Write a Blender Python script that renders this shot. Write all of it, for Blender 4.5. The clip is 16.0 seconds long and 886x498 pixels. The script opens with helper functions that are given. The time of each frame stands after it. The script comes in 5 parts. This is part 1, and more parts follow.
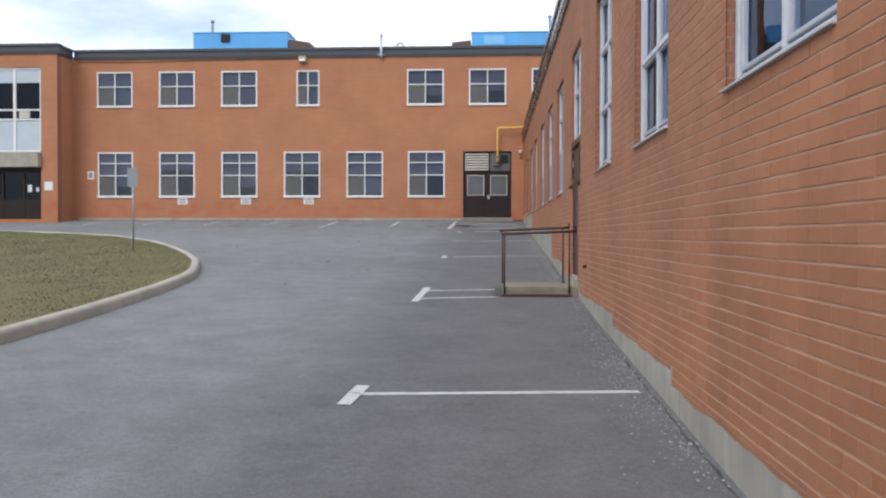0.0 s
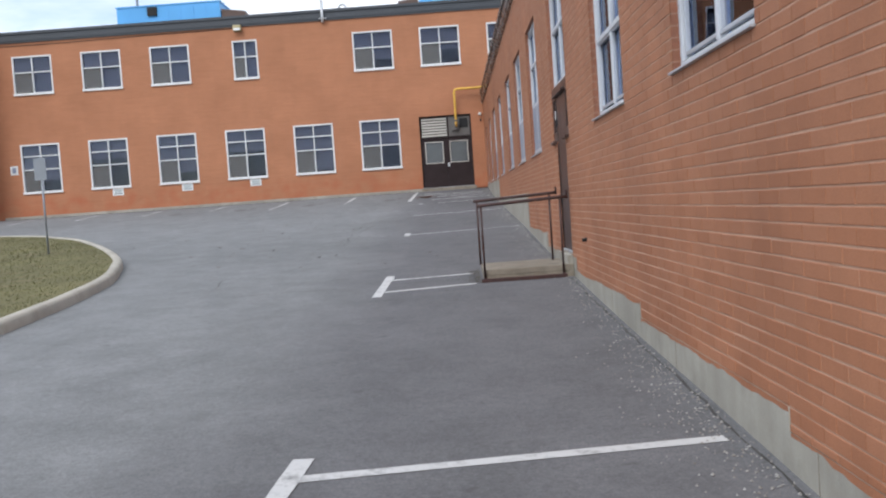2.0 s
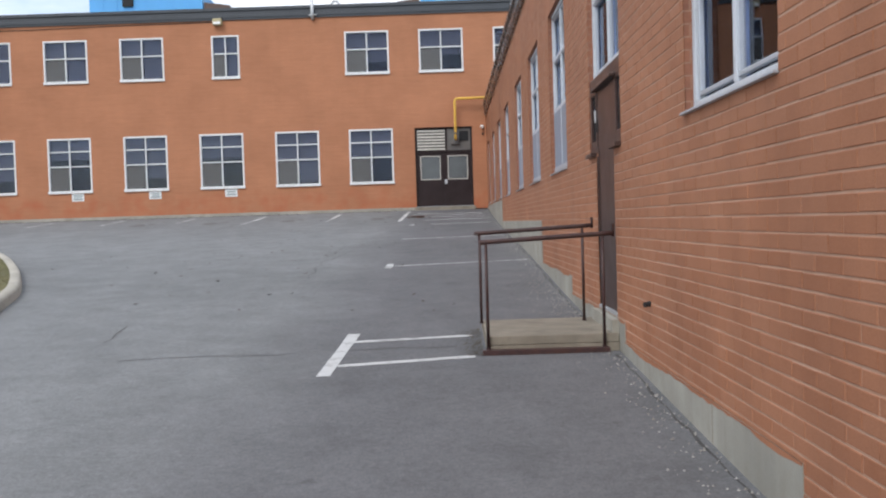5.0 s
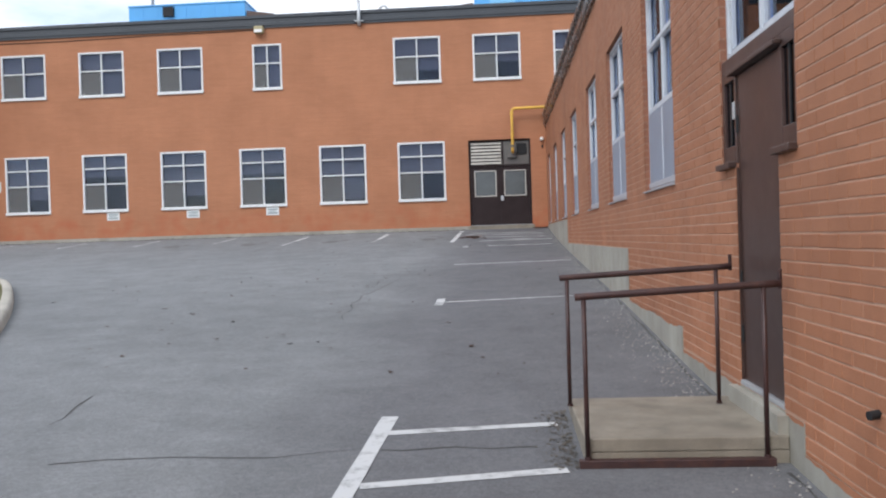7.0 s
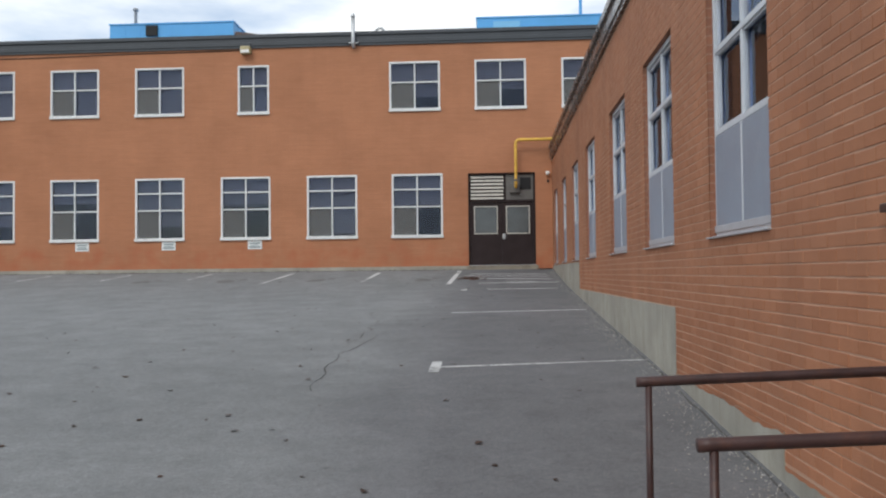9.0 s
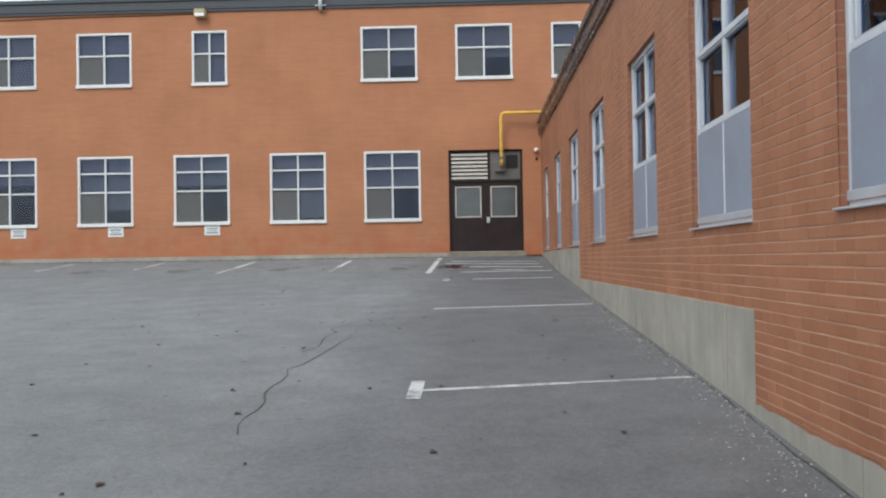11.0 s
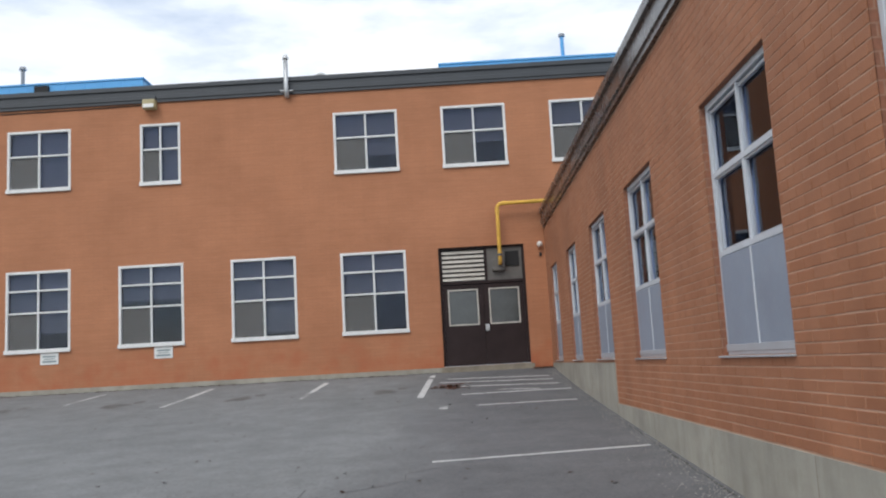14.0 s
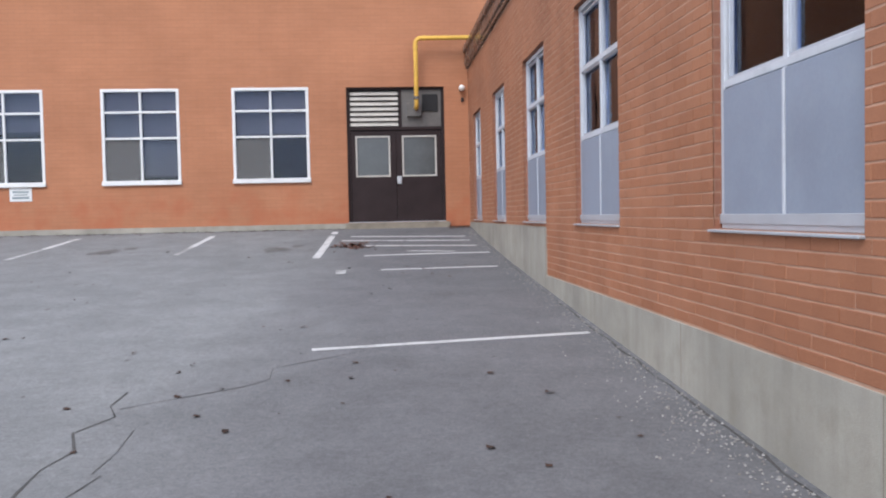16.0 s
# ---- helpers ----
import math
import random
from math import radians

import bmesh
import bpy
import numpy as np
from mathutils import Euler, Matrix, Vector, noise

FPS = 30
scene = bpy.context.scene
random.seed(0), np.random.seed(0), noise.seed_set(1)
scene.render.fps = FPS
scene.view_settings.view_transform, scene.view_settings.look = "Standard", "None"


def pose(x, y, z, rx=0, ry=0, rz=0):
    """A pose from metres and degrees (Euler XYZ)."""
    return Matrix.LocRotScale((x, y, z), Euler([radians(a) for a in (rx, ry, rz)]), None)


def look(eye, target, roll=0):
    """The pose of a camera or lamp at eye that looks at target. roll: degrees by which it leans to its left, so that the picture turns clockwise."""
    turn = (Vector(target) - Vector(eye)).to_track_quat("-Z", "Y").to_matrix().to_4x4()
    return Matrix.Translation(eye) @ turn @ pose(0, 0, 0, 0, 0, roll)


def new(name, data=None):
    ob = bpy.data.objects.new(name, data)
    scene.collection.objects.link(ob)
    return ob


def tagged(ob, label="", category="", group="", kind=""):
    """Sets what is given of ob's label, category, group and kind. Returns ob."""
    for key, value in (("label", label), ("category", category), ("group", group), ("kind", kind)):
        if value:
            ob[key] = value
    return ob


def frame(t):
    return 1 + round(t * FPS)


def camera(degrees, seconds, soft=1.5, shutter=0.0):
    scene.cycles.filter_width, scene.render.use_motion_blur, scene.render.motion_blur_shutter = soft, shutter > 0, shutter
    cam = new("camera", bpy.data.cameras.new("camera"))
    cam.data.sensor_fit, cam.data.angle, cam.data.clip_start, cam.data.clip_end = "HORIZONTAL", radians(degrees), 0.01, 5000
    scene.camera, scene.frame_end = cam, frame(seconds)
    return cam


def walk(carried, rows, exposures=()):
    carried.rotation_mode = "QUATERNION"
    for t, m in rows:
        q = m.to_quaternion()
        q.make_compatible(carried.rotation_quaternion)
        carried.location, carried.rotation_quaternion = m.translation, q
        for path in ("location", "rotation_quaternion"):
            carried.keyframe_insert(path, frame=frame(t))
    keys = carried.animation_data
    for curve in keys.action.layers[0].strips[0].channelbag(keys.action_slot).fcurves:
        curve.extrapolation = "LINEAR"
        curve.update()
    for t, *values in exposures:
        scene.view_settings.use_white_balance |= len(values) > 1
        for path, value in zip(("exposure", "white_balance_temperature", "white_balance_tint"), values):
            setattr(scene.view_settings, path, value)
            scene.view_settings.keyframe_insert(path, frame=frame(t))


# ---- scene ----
cam = camera(54.5, 16.0, soft=2.15)
EXPOSURES = ((0, 0.31, 6210, 10), (0.5, 0.2, 6310, 9), (1, 0.36, 6260, 9), (1.5, 0.36, 6160, 10), (2.5, 0.43, 6110, 10), (3, 0.4, 6200, 10), (3.5, 0.18, 6390, 8), (4.2, 0.28, 6280, 9), (6.3, 0.48, 6130, 10), (6.5, 0.5, 6110, 10), (7, 0.42, 6080, 10), (8, 0.22, 6280, 5.5), (8.5, 0.0, 6310, 7), (8.7, 0.02, 6310, 7), (10.8, 0.33, 6280, 5.5), (11, 0.34, 6250, 5.5), (11.5, 0.53, 6180, 6), (12.5, 0.42, 6030, 13.5), (13.0, 0.4, 6080, 10), (13.5, 0.16, 6310, 6), (14.0, 0.12, 6290, 8), (14.5, 0.28, 6250, 9), (15, 0.46, 6130, 10), (15.5, 0.45, 6030, 10), (16, 0.66, 6040, 13))
PATH = [
    (0, (-1.346, 0.945, 1.332), (-1.463, 2.941, 1.302), 0.1),
    (0.5, (-1.475, 1.544, 1.373), (-1.568, 3.54, 1.293), -1.5),
    (1, (-1.496, 2.237, 1.388), (-1.631, 4.228, 1.256), -2.0),
    (1.5, (-1.559, 2.859, 1.36), (-1.556, 4.851, 1.179), -0.6),
    (2, (-1.521, 3.472, 1.413), (-1.552, 5.469, 1.311), -4.0),
    (2.5, (-1.466, 4.156, 1.426), (-1.405, 6.152, 1.322), -0.5),
    (3, (-1.466, 4.664, 1.503), (-1.423, 6.664, 1.511), -3.1),
    (3.5, (-1.414, 5.266, 1.53), (-1.414, 7.265, 1.578), -1.6),
    (4, (-1.449, 5.873, 1.55), (-1.442, 7.873, 1.51), -1.4),
    (4.2, (-1.45, 6.117, 1.513), (-1.485, 8.115, 1.448), -2.2),
    (6.3, (-1.591, 8.699, 1.678), (-1.575, 10.698, 1.66), -0.9),
    (6.5, (-1.611, 8.966, 1.69), (-1.65, 10.966, 1.682), -1.3),
    (7, (-1.63, 9.598, 1.728), (-1.768, 11.593, 1.705), -1.8),
    (7.5, (-1.702, 10.204, 1.761), (-1.809, 12.201, 1.734), -0.8),
    (8, (-1.704, 10.864, 1.8), (-1.853, 12.858, 1.855), -1.7),
    (8.5, (-1.745, 11.387, 1.806), (-1.888, 13.38, 1.903), -0.1),
    (8.7, (-1.778, 11.618, 1.862), (-1.904, 13.614, 1.921), -0.5),
    (10.8, (-2.019, 14.223, 1.961), (-2.157, 16.217, 2.017), -1.4),
    (11, (-2.04, 14.578, 1.929), (-2.11, 16.576, 1.955), -0.9),
    (11.5, (-2.148, 15.145, 1.94), (-2.209, 17.144, 1.923), -3.0),
    (12, (-2.206, 15.727, 2.045), (-2.224, 17.724, 2.146), -1.1),
    (12.2, (-2.261, 15.986, 2.077), (-2.144, 17.977, 2.233), -1.3),
    (12.5, (-2.239, 16.388, 2.133), (-2.215, 18.387, 2.217), -2.1),
    (13, (-2.219, 17.069, 2.176), (-2.302, 19.064, 2.291), -1.5),
    (13.5, (-2.287, 17.577, 2.206), (-2.299, 19.563, 2.442), -1.8),
    (14, (-2.268, 18.202, 2.253), (-2.298, 20.184, 2.517), -3.2),
    (14.5, (-2.248, 18.747, 2.231), (-2.248, 20.74, 2.407), -0.7),
    (15, (-2.191, 19.393, 2.255), (-2.208, 21.391, 2.34), -3.2),
    (15.5, (-2.078, 20.0, 2.283), (-2.053, 22.0, 2.27), -1.4),
    (16, (-2.072, 20.614, 2.315), (-1.924, 22.606, 2.234), -1.2),
]
walk(cam, [(t, look(eye, target, roll)) for t, eye, target, roll in PATH], EXPOSURES)

# world, sun and exposure
world = bpy.data.worlds.new("world")
scene.world = world
world.use_nodes = True
wn, wl = world.node_tree.nodes, world.node_tree.links
wn.clear()
SUN_ELEV, SUN_AZ = radians(46), radians(205)
sky = wn.new("ShaderNodeTexSky")
sky.sky_type, sky.sun_disc, sky.sun_elevation, sky.sun_rotation = "NISHITA", False, SUN_ELEV, SUN_AZ
sky_bg = wn.new("ShaderNodeBackground")
sky_bg.inputs["Strength"].default_value = 0.15
wl.new(sky.outputs[0], sky_bg.inputs["Color"])
cloud_bg = wn.new("ShaderNodeBackground")
cloud_bg.inputs["Strength"].default_value = 1.13
wco = wn.new("ShaderNodeTexCoord")
wmap = wn.new("ShaderNodeMapping")
wmap.inputs["Scale"].default_value = (1.0, 1.0, 3.2)
wl.new(wco.outputs["Generated"], wmap.inputs["Vector"])
cn = wn.new("ShaderNodeTexNoise")
cn.inputs["Scale"].default_value, cn.inputs["Detail"].default_value, cn.inputs["Roughness"].default_value = 2.3, 7, 0.55
wl.new(wmap.outputs[0], cn.inputs["Vector"])
cr = wn.new("ShaderNodeValToRGB")
cr.color_ramp.elements[0].position, cr.color_ramp.elements[1].position = 0.31, 0.52
wl.new(cn.outputs["Fac"], cr.inputs["Fac"])
cn2 = wn.new("ShaderNodeTexNoise")
cn2.inputs["Scale"].default_value, cn2.inputs["Detail"].default_value = 4.5, 6
wl.new(wmap.outputs[0], cn2.inputs["Vector"])
cr2 = wn.new("ShaderNodeValToRGB")
cr2.color_ramp.elements[0].position, cr2.color_ramp.elements[1].position = 0.3, 0.7
cr2.color_ramp.elements[0].color, cr2.color_ramp.elements[1].color = (0.66, 0.72, 0.83, 1), (1.0, 1.0, 1.0, 1)
wl.new(cn2.outputs["Fac"], cr2.inputs["Fac"])
wl.new(cr2.outputs[0], cloud_bg.inputs["Color"])
wmix = wn.new("ShaderNodeMixShader")
wl.new(cr.outputs[0], wmix.inputs[0])
wl.new(sky_bg.outputs[0], wmix.inputs[1])
wl.new(cloud_bg.outputs[0], wmix.inputs[2])
wout = wn.new("ShaderNodeOutputWorld")
wl.new(wmix.outputs[0], wout.inputs[0])

sun = new("sun", bpy.data.lights.new("sun", "SUN"))
sun.data.energy, sun.data.angle, sun.data.color = 1.35, radians(25), (1.0, 0.95, 0.88)
sun.matrix_world = look((0, 0, 0), (-math.sin(SUN_AZ) * math.cos(SUN_ELEV), -math.cos(SUN_AZ) * math.cos(SUN_ELEV), -math.sin(SUN_ELEV)))


# ---------------------------------------------------------------- materials
def nodes_of(name):
    m = bpy.data.materials.new(name)
    m.use_nodes = True
    nt = m.node_tree
    return m, nt, nt.nodes, nt.links, nt.nodes["Principled BSDF"]


def noise_node(n, l, vec, scale, detail=4.0, rough=0.55):
    t = n.new("ShaderNodeTexNoise")
    t.inputs["Scale"].default_value, t.inputs["Detail"].default_value, t.inputs["Roughness"].default_value = scale, detail, rough
    l.new(vec, t.inputs["Vector"])
    return t.outputs["Fac"]


def ramp(n, l, fac, a, b, ca, cb):
    r = n.new("ShaderNodeValToRGB")
    r.color_ramp.elements[0].position, r.color_ramp.elements[1].position = a, b
    r.color_ramp.elements[0].color, r.color_ramp.elements[1].color = (*ca, 1), (*cb, 1)
    l.new(fac, r.inputs["Fac"])
    return r.outputs["Color"]


def mixc(n, l, kind, fac, a, b):
    x = n.new("ShaderNodeMix")
    x.data_type, x.blend_type = "RGBA", kind
    for value, socket in ((fac, x.inputs[0]), (a, x.inputs[6]), (b, x.inputs[7])):
        if isinstance(value, (int, float)):
            socket.default_value = value
        elif isinstance(value, tuple):
            socket.default_value = (*value, 1)
        else:
            l.new(value, socket)
    return x.outputs[2]


def mat(name, color, rough=0.6, var=0.25, fine=60.0, coarse=1.5, bump=0.15, metal=0.0, dirt=None, island=0.0, rnd=0.0, spec=0.4, streak=0.0):
    """Colour with a fine and a coarse variation, a bump and some dirt in patches."""
    m, nt, n, l, p = nodes_of(name)
    co = n.new("ShaderNodeNewGeometry").outputs["Position"]
    f, c = noise_node(n, l, co, fine), noise_node(n, l, co, coarse, 6)
    col = ramp(n, l, c, 0.3, 0.7, tuple(v * (1 - var) for v in color), tuple(min(1, v * (1 + var)) for v in color))
    col = mixc(n, l, "MULTIPLY", 0.6, col, ramp(n, l, f, 0.3, 0.7, (1 - var,) * 3, (1.0,) * 3))
    if dirt:
        d = noise_node(n, l, co, coarse * 2.7, 8, 0.65)
        col = mixc(n, l, "MIX", ramp(n, l, d, 0.5, 0.75, (0, 0, 0), (0.65,) * 3), col, dirt)
    if streak:
        mp = n.new("ShaderNodeMapping")
        mp.inputs["Scale"].default_value = (5.0, 5.0, 0.35)
        l.new(co, mp.inputs["Vector"])
        col = mixc(n, l, "MULTIPLY", streak, col, ramp(n, l, noise_node(n, l, mp.outputs[0], 1.0, 6, 0.6), 0.35, 0.65, (0.62, 0.58, 0.50), (1.08, 1.08, 1.06)))
    if island or rnd:
        src = n.new("ShaderNodeNewGeometry").outputs["Random Per Island"] if island else n.new("ShaderNodeObjectInfo").outputs["Random"]
        k = island or rnd
        col = mixc(n, l, "MULTIPLY", 1.0, col, ramp(n, l, src, 0.0, 1.0, (1 - k, 1 - k * 1.1, 1 - k * 1.2), (1.0, 1.0, 1.0)))
    l.new(col, p.inputs["Base Color"])
    p.inputs["Roughness"].default_value, p.inputs["Metallic"].default_value = rough, metal
    p.inputs["Specular IOR Level"].default_value = spec
    rr = n.new("ShaderNodeMapRange")
    rr.inputs["To Min"].default_value, rr.inputs["To Max"].default_value = max(0.02, rough - 0.12), min(1.0, rough + 0.12)
    l.new(c, rr.inputs["Value"])
    l.new(rr.outputs[0], p.inputs["Roughness"])
    if bump:
        b = n.new("ShaderNodeBump")
        b.inputs["Strength"].default_value, b.inputs["Distance"].default_value = bump, 0.01
        l.new(f, b.inputs["Height"])
        l.new(b.outputs[0], p.inputs["Normal"])
    return m


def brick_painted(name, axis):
    """Brickwork too far off to pick apart: courses of 75 mm, painted orange over clay."""
    m, nt, n, l, p = nodes_of(name)
    co = n.new("ShaderNodeNewGeometry").outputs["Position"]
    sep = n.new("ShaderNodeSeparateXYZ")
    l.new(co, sep.inputs[0])
    comb = n.new("ShaderNodeCombineXYZ")
    l.new(sep.outputs[axis], comb.inputs[0])
    l.new(sep.outputs["Z"], comb.inputs[1])
    bt = n.new("ShaderNodeTexBrick")
    bt.inputs["Scale"].default_value = 1.0
    bt.inputs["Mortar Size"].default_value, bt.inputs["Brick Width"].default_value, bt.inputs["Row Height"].default_value = 0.006, 0.255, COURSE
    bt.inputs["Mortar Smooth"].default_value, bt.inputs["Bias"].default_value = 0.3, 0.0
    bt.inputs["Color1"].default_value, bt.inputs["Color2"].default_value = (*[0.65 * p + 0.35 * q for p, q in zip(BRICK_A, BRICK_B)], 1), (*[0.35 * p + 0.65 * q for p, q in zip(BRICK_A, BRICK_B)], 1)
    bt.inputs["Mortar"].default_value = (BRICK_A[0] * 0.82, BRICK_A[1] * 0.84, BRICK_A[2] * 0.86, 1)
    l.new(comb.outputs[0], bt.inputs["Vector"])
    c, f = noise_node(n, l, co, 0.55, 7, 0.6), noise_node(n, l, co, 45)
    col = mixc(n, l, "MULTIPLY", 1.0, bt.outputs["Color"], ramp(n, l, c, 0.32, 0.68, (0.86, 0.84, 0.83), (1.05, 1.04, 1.03)))
    rows = n.new("ShaderNodeMapping")
    rows.inputs["Scale"].default_value = (0.9, 0.9, 12.5)
    l.new(co, rows.inputs["Vector"])
    col = mixc(n, l, "MULTIPLY", 0.5, col, ramp(n, l, noise_node(n, l, rows.outputs[0], 1.0, 6, 0.65), 0.34, 0.66, (0.87, 0.85, 0.84), (1.06, 1.06, 1.06)))
    drips = n.new("ShaderNodeMapping")
    drips.inputs["Scale"].default_value = (2.6, 2.6, 0.3)
    l.new(co, drips.inputs["Vector"])
    col = mixc(n, l, "MULTIPLY", 0.18, col, ramp(n, l, noise_node(n, l, drips.outputs[0], 1.3, 6, 0.62), 0.32, 0.62, (0.82, 0.80, 0.80), (1.04, 1.04, 1.04)))
    scuff = noise_node(n, l, co, 3.4, 8, 0.72)
    col = mixc(n, l, "MIX", ramp(n, l, scuff, 0.62, 0.74, (0, 0, 0), (0.45,) * 3), col, (0.27, 0.125, 0.075))
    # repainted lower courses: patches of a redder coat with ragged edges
    low = n.new("ShaderNodeMapRange")
    low.inputs["From Min"].default_value, low.inputs["From Max"].default_value = 3.1, 2.7
    l.new(sep.outputs["Z"], low.inputs["Value"])
    patch = n.new("ShaderNodeMath")
    patch.operation = "MULTIPLY"
    l.new(low.outputs[0], patch.inputs[0])
    l.new(ramp(n, l, noise_node(n, l, co, 1.6, 6), 0.42, 0.68, (0, 0, 0), (0.75,) * 3), patch.inputs[1])
    col = mixc(n, l, "MIX", patch.outputs[0], col, (0.40, 0.125, 0.060))
    l.new(col, p.inputs["Base Color"])
    p.inputs["Roughness"].default_value = 0.75
    p.inputs["Specular IOR Level"].default_value = 0.25
    b = n.new("ShaderNodeBump")
    b.inputs["Strength"].default_value, b.inputs["Distance"].default_value = 0.5, 0.006
    b.invert = True
    l.new(bt.outputs["Fac"], b.inputs["Height"])
    l.new(b.outputs[0], p.inputs["Normal"])
    return m


def reveal_brick(name):
    """Unpainted red-brown brick of the window jambs, with paler joints between the courses."""
    m, nt, n, l, p = nodes_of(name)
    co = n.new("ShaderNodeNewGeometry").outputs["Position"]
    sep, comb, both = n.new("ShaderNodeSeparateXYZ"), n.new("ShaderNodeCombineXYZ"), n.new("ShaderNodeMath")
    l.new(co, sep.inputs[0])
    both.operation = "ADD"
    l.new(sep.outputs["X"], both.inputs[0])
    l.new(sep.outputs["Y"], both.inputs[1])
    shift = n.new("ShaderNodeMath")
    shift.operation = "ADD"
    shift.inputs[1].default_value = 0.05
    l.new(sep.outputs["Z"], shift.inputs[0])
    l.new(both.outputs[0], comb.inputs[0])
    l.new(shift.outputs[0], comb.inputs[1])
    bt = n.new("ShaderNodeTexBrick")
    bt.inputs["Scale"].default_value, bt.inputs["Mortar Size"].default_value = 1.0, 0.006
    bt.inputs["Brick Width"].default_value, bt.inputs["Row Height"].default_value = 0.21, COURSE
    bt.inputs["Color1"].default_value, bt.inputs["Color2"].default_value = (0.30, 0.125, 0.072, 1), (0.25, 0.108, 0.066, 1)
    bt.inputs["Mortar"].default_value = (0.33, 0.185, 0.125, 1)
    l.new(comb.outputs[0], bt.inputs["Vector"])
    col = mixc(n, l, "MULTIPLY", 1.0, bt.outputs["Color"], ramp(n, l, noise_node(n, l, co, 30, 5, 0.6), 0.3, 0.7, (0.82, 0.8, 0.8), (1.1, 1.08, 1.06)))
    l.new(col, p.inputs["Base Color"])
    p.inputs["Roughness"].default_value = 0.85
    b = n.new("ShaderNodeBump")
    b.inputs["Strength"].default_value, b.inputs["Distance"].default_value = 0.5, 0.006
    b.invert = True
    l.new(bt.outputs["Fac"], b.inputs["Height"])
    l.new(b.outputs[0], p.inputs["Normal"])
    return m


def brick_piece(name, source):
    m, nt, n, l, p = nodes_of(name)
    geo = n.new("ShaderNodeNewGeometry")
    co = geo.outputs["Position"]
    src = geo.outputs["Random Per Island"] if source == "island" else n.new("ShaderNodeObjectInfo").outputs["Random"]
    col = ramp(n, l, src, 0.0, 1.0, BRICK_B, BRICK_A)
    c, f = noise_node(n, l, co, 0.7, 7, 0.62), noise_node(n, l, co, 90, 5, 0.7)
    col = mixc(n, l, "MULTIPLY", 1.0, col, ramp(n, l, c, 0.3, 0.7, (0.78, 0.76, 0.77), (1.07, 1.05, 1.03)))
    col = mixc(n, l, "MULTIPLY", 0.55, col, ramp(n, l, f, 0.35, 0.65, (0.72, 0.68, 0.66), (1.0, 1.0, 1.0)))
    mp = n.new("ShaderNodeMapping")
    mp.inputs["Scale"].default_value = (1.0, 1.5, 0.22)
    l.new(co, mp.inputs["Vector"])
    col = mixc(n, l, "MULTIPLY", 0.5, col, ramp(n, l, noise_node(n, l, mp.outputs[0], 1.6, 6, 0.6), 0.36, 0.66, (0.76, 0.74, 0.73), (1.05, 1.04, 1.03)))
    stain = noise_node(n, l, co, 2.3, 8, 0.7)
    col = mixc(n, l, "MIX", ramp(n, l, stain, 0.58, 0.8, (0, 0, 0), (0.5,) * 3), col, (0.22, 0.10, 0.06))
    l.new(col, p.inputs["Base Color"])
    p.inputs["Roughness"].default_value = 0.72
    p.inputs["Specular IOR Level"].default_value = 0.3
    b = n.new("ShaderNodeBump")
    b.inputs["Strength"].default_value, b.inputs["Distance"].default_value = 0.35, 0.006
    l.new(f, b.inputs["Height"])
    l.new(b.outputs[0], p.inputs["Normal"])
    return m


def glass_mat(name, tint, gloss):
    m, nt, n, l, p = nodes_of(name)
    n.remove(p)
    tr, gl, mx, fr = n.new("ShaderNodeBsdfTransparent"), n.new("ShaderNodeBsdfGlossy"), n.new("ShaderNodeMixShader"), n.new("ShaderNodeFresnel")
    tr.inputs[0].default_value = (*tint, 1)
    gl.inputs["Color"].default_value, gl.inputs["Roughness"].default_value = (0.76, 0.84, 1.0, 1), 0.015
    fr.inputs["IOR"].default_value = gloss
    wave = n.new("ShaderNodeBump")
    wave.inputs["Strength"].default_value, wave.inputs["Distance"].default_value = 0.12, 0.012
    l.new(noise_node(n, l, n.new("ShaderNodeNewGeometry").outputs["Position"], 1.7, 2, 0.4), wave.inputs["Height"])
    l.new(wave.outputs[0], gl.inputs["Normal"])
    l.new(fr.outputs[0], mx.inputs[0])
    l.new(tr.outputs[0], mx.inputs[1])
    l.new(gl.outputs[0], mx.inputs[2])
    l.new(mx.outputs[0], n["Material Output"].inputs[0])
    return m


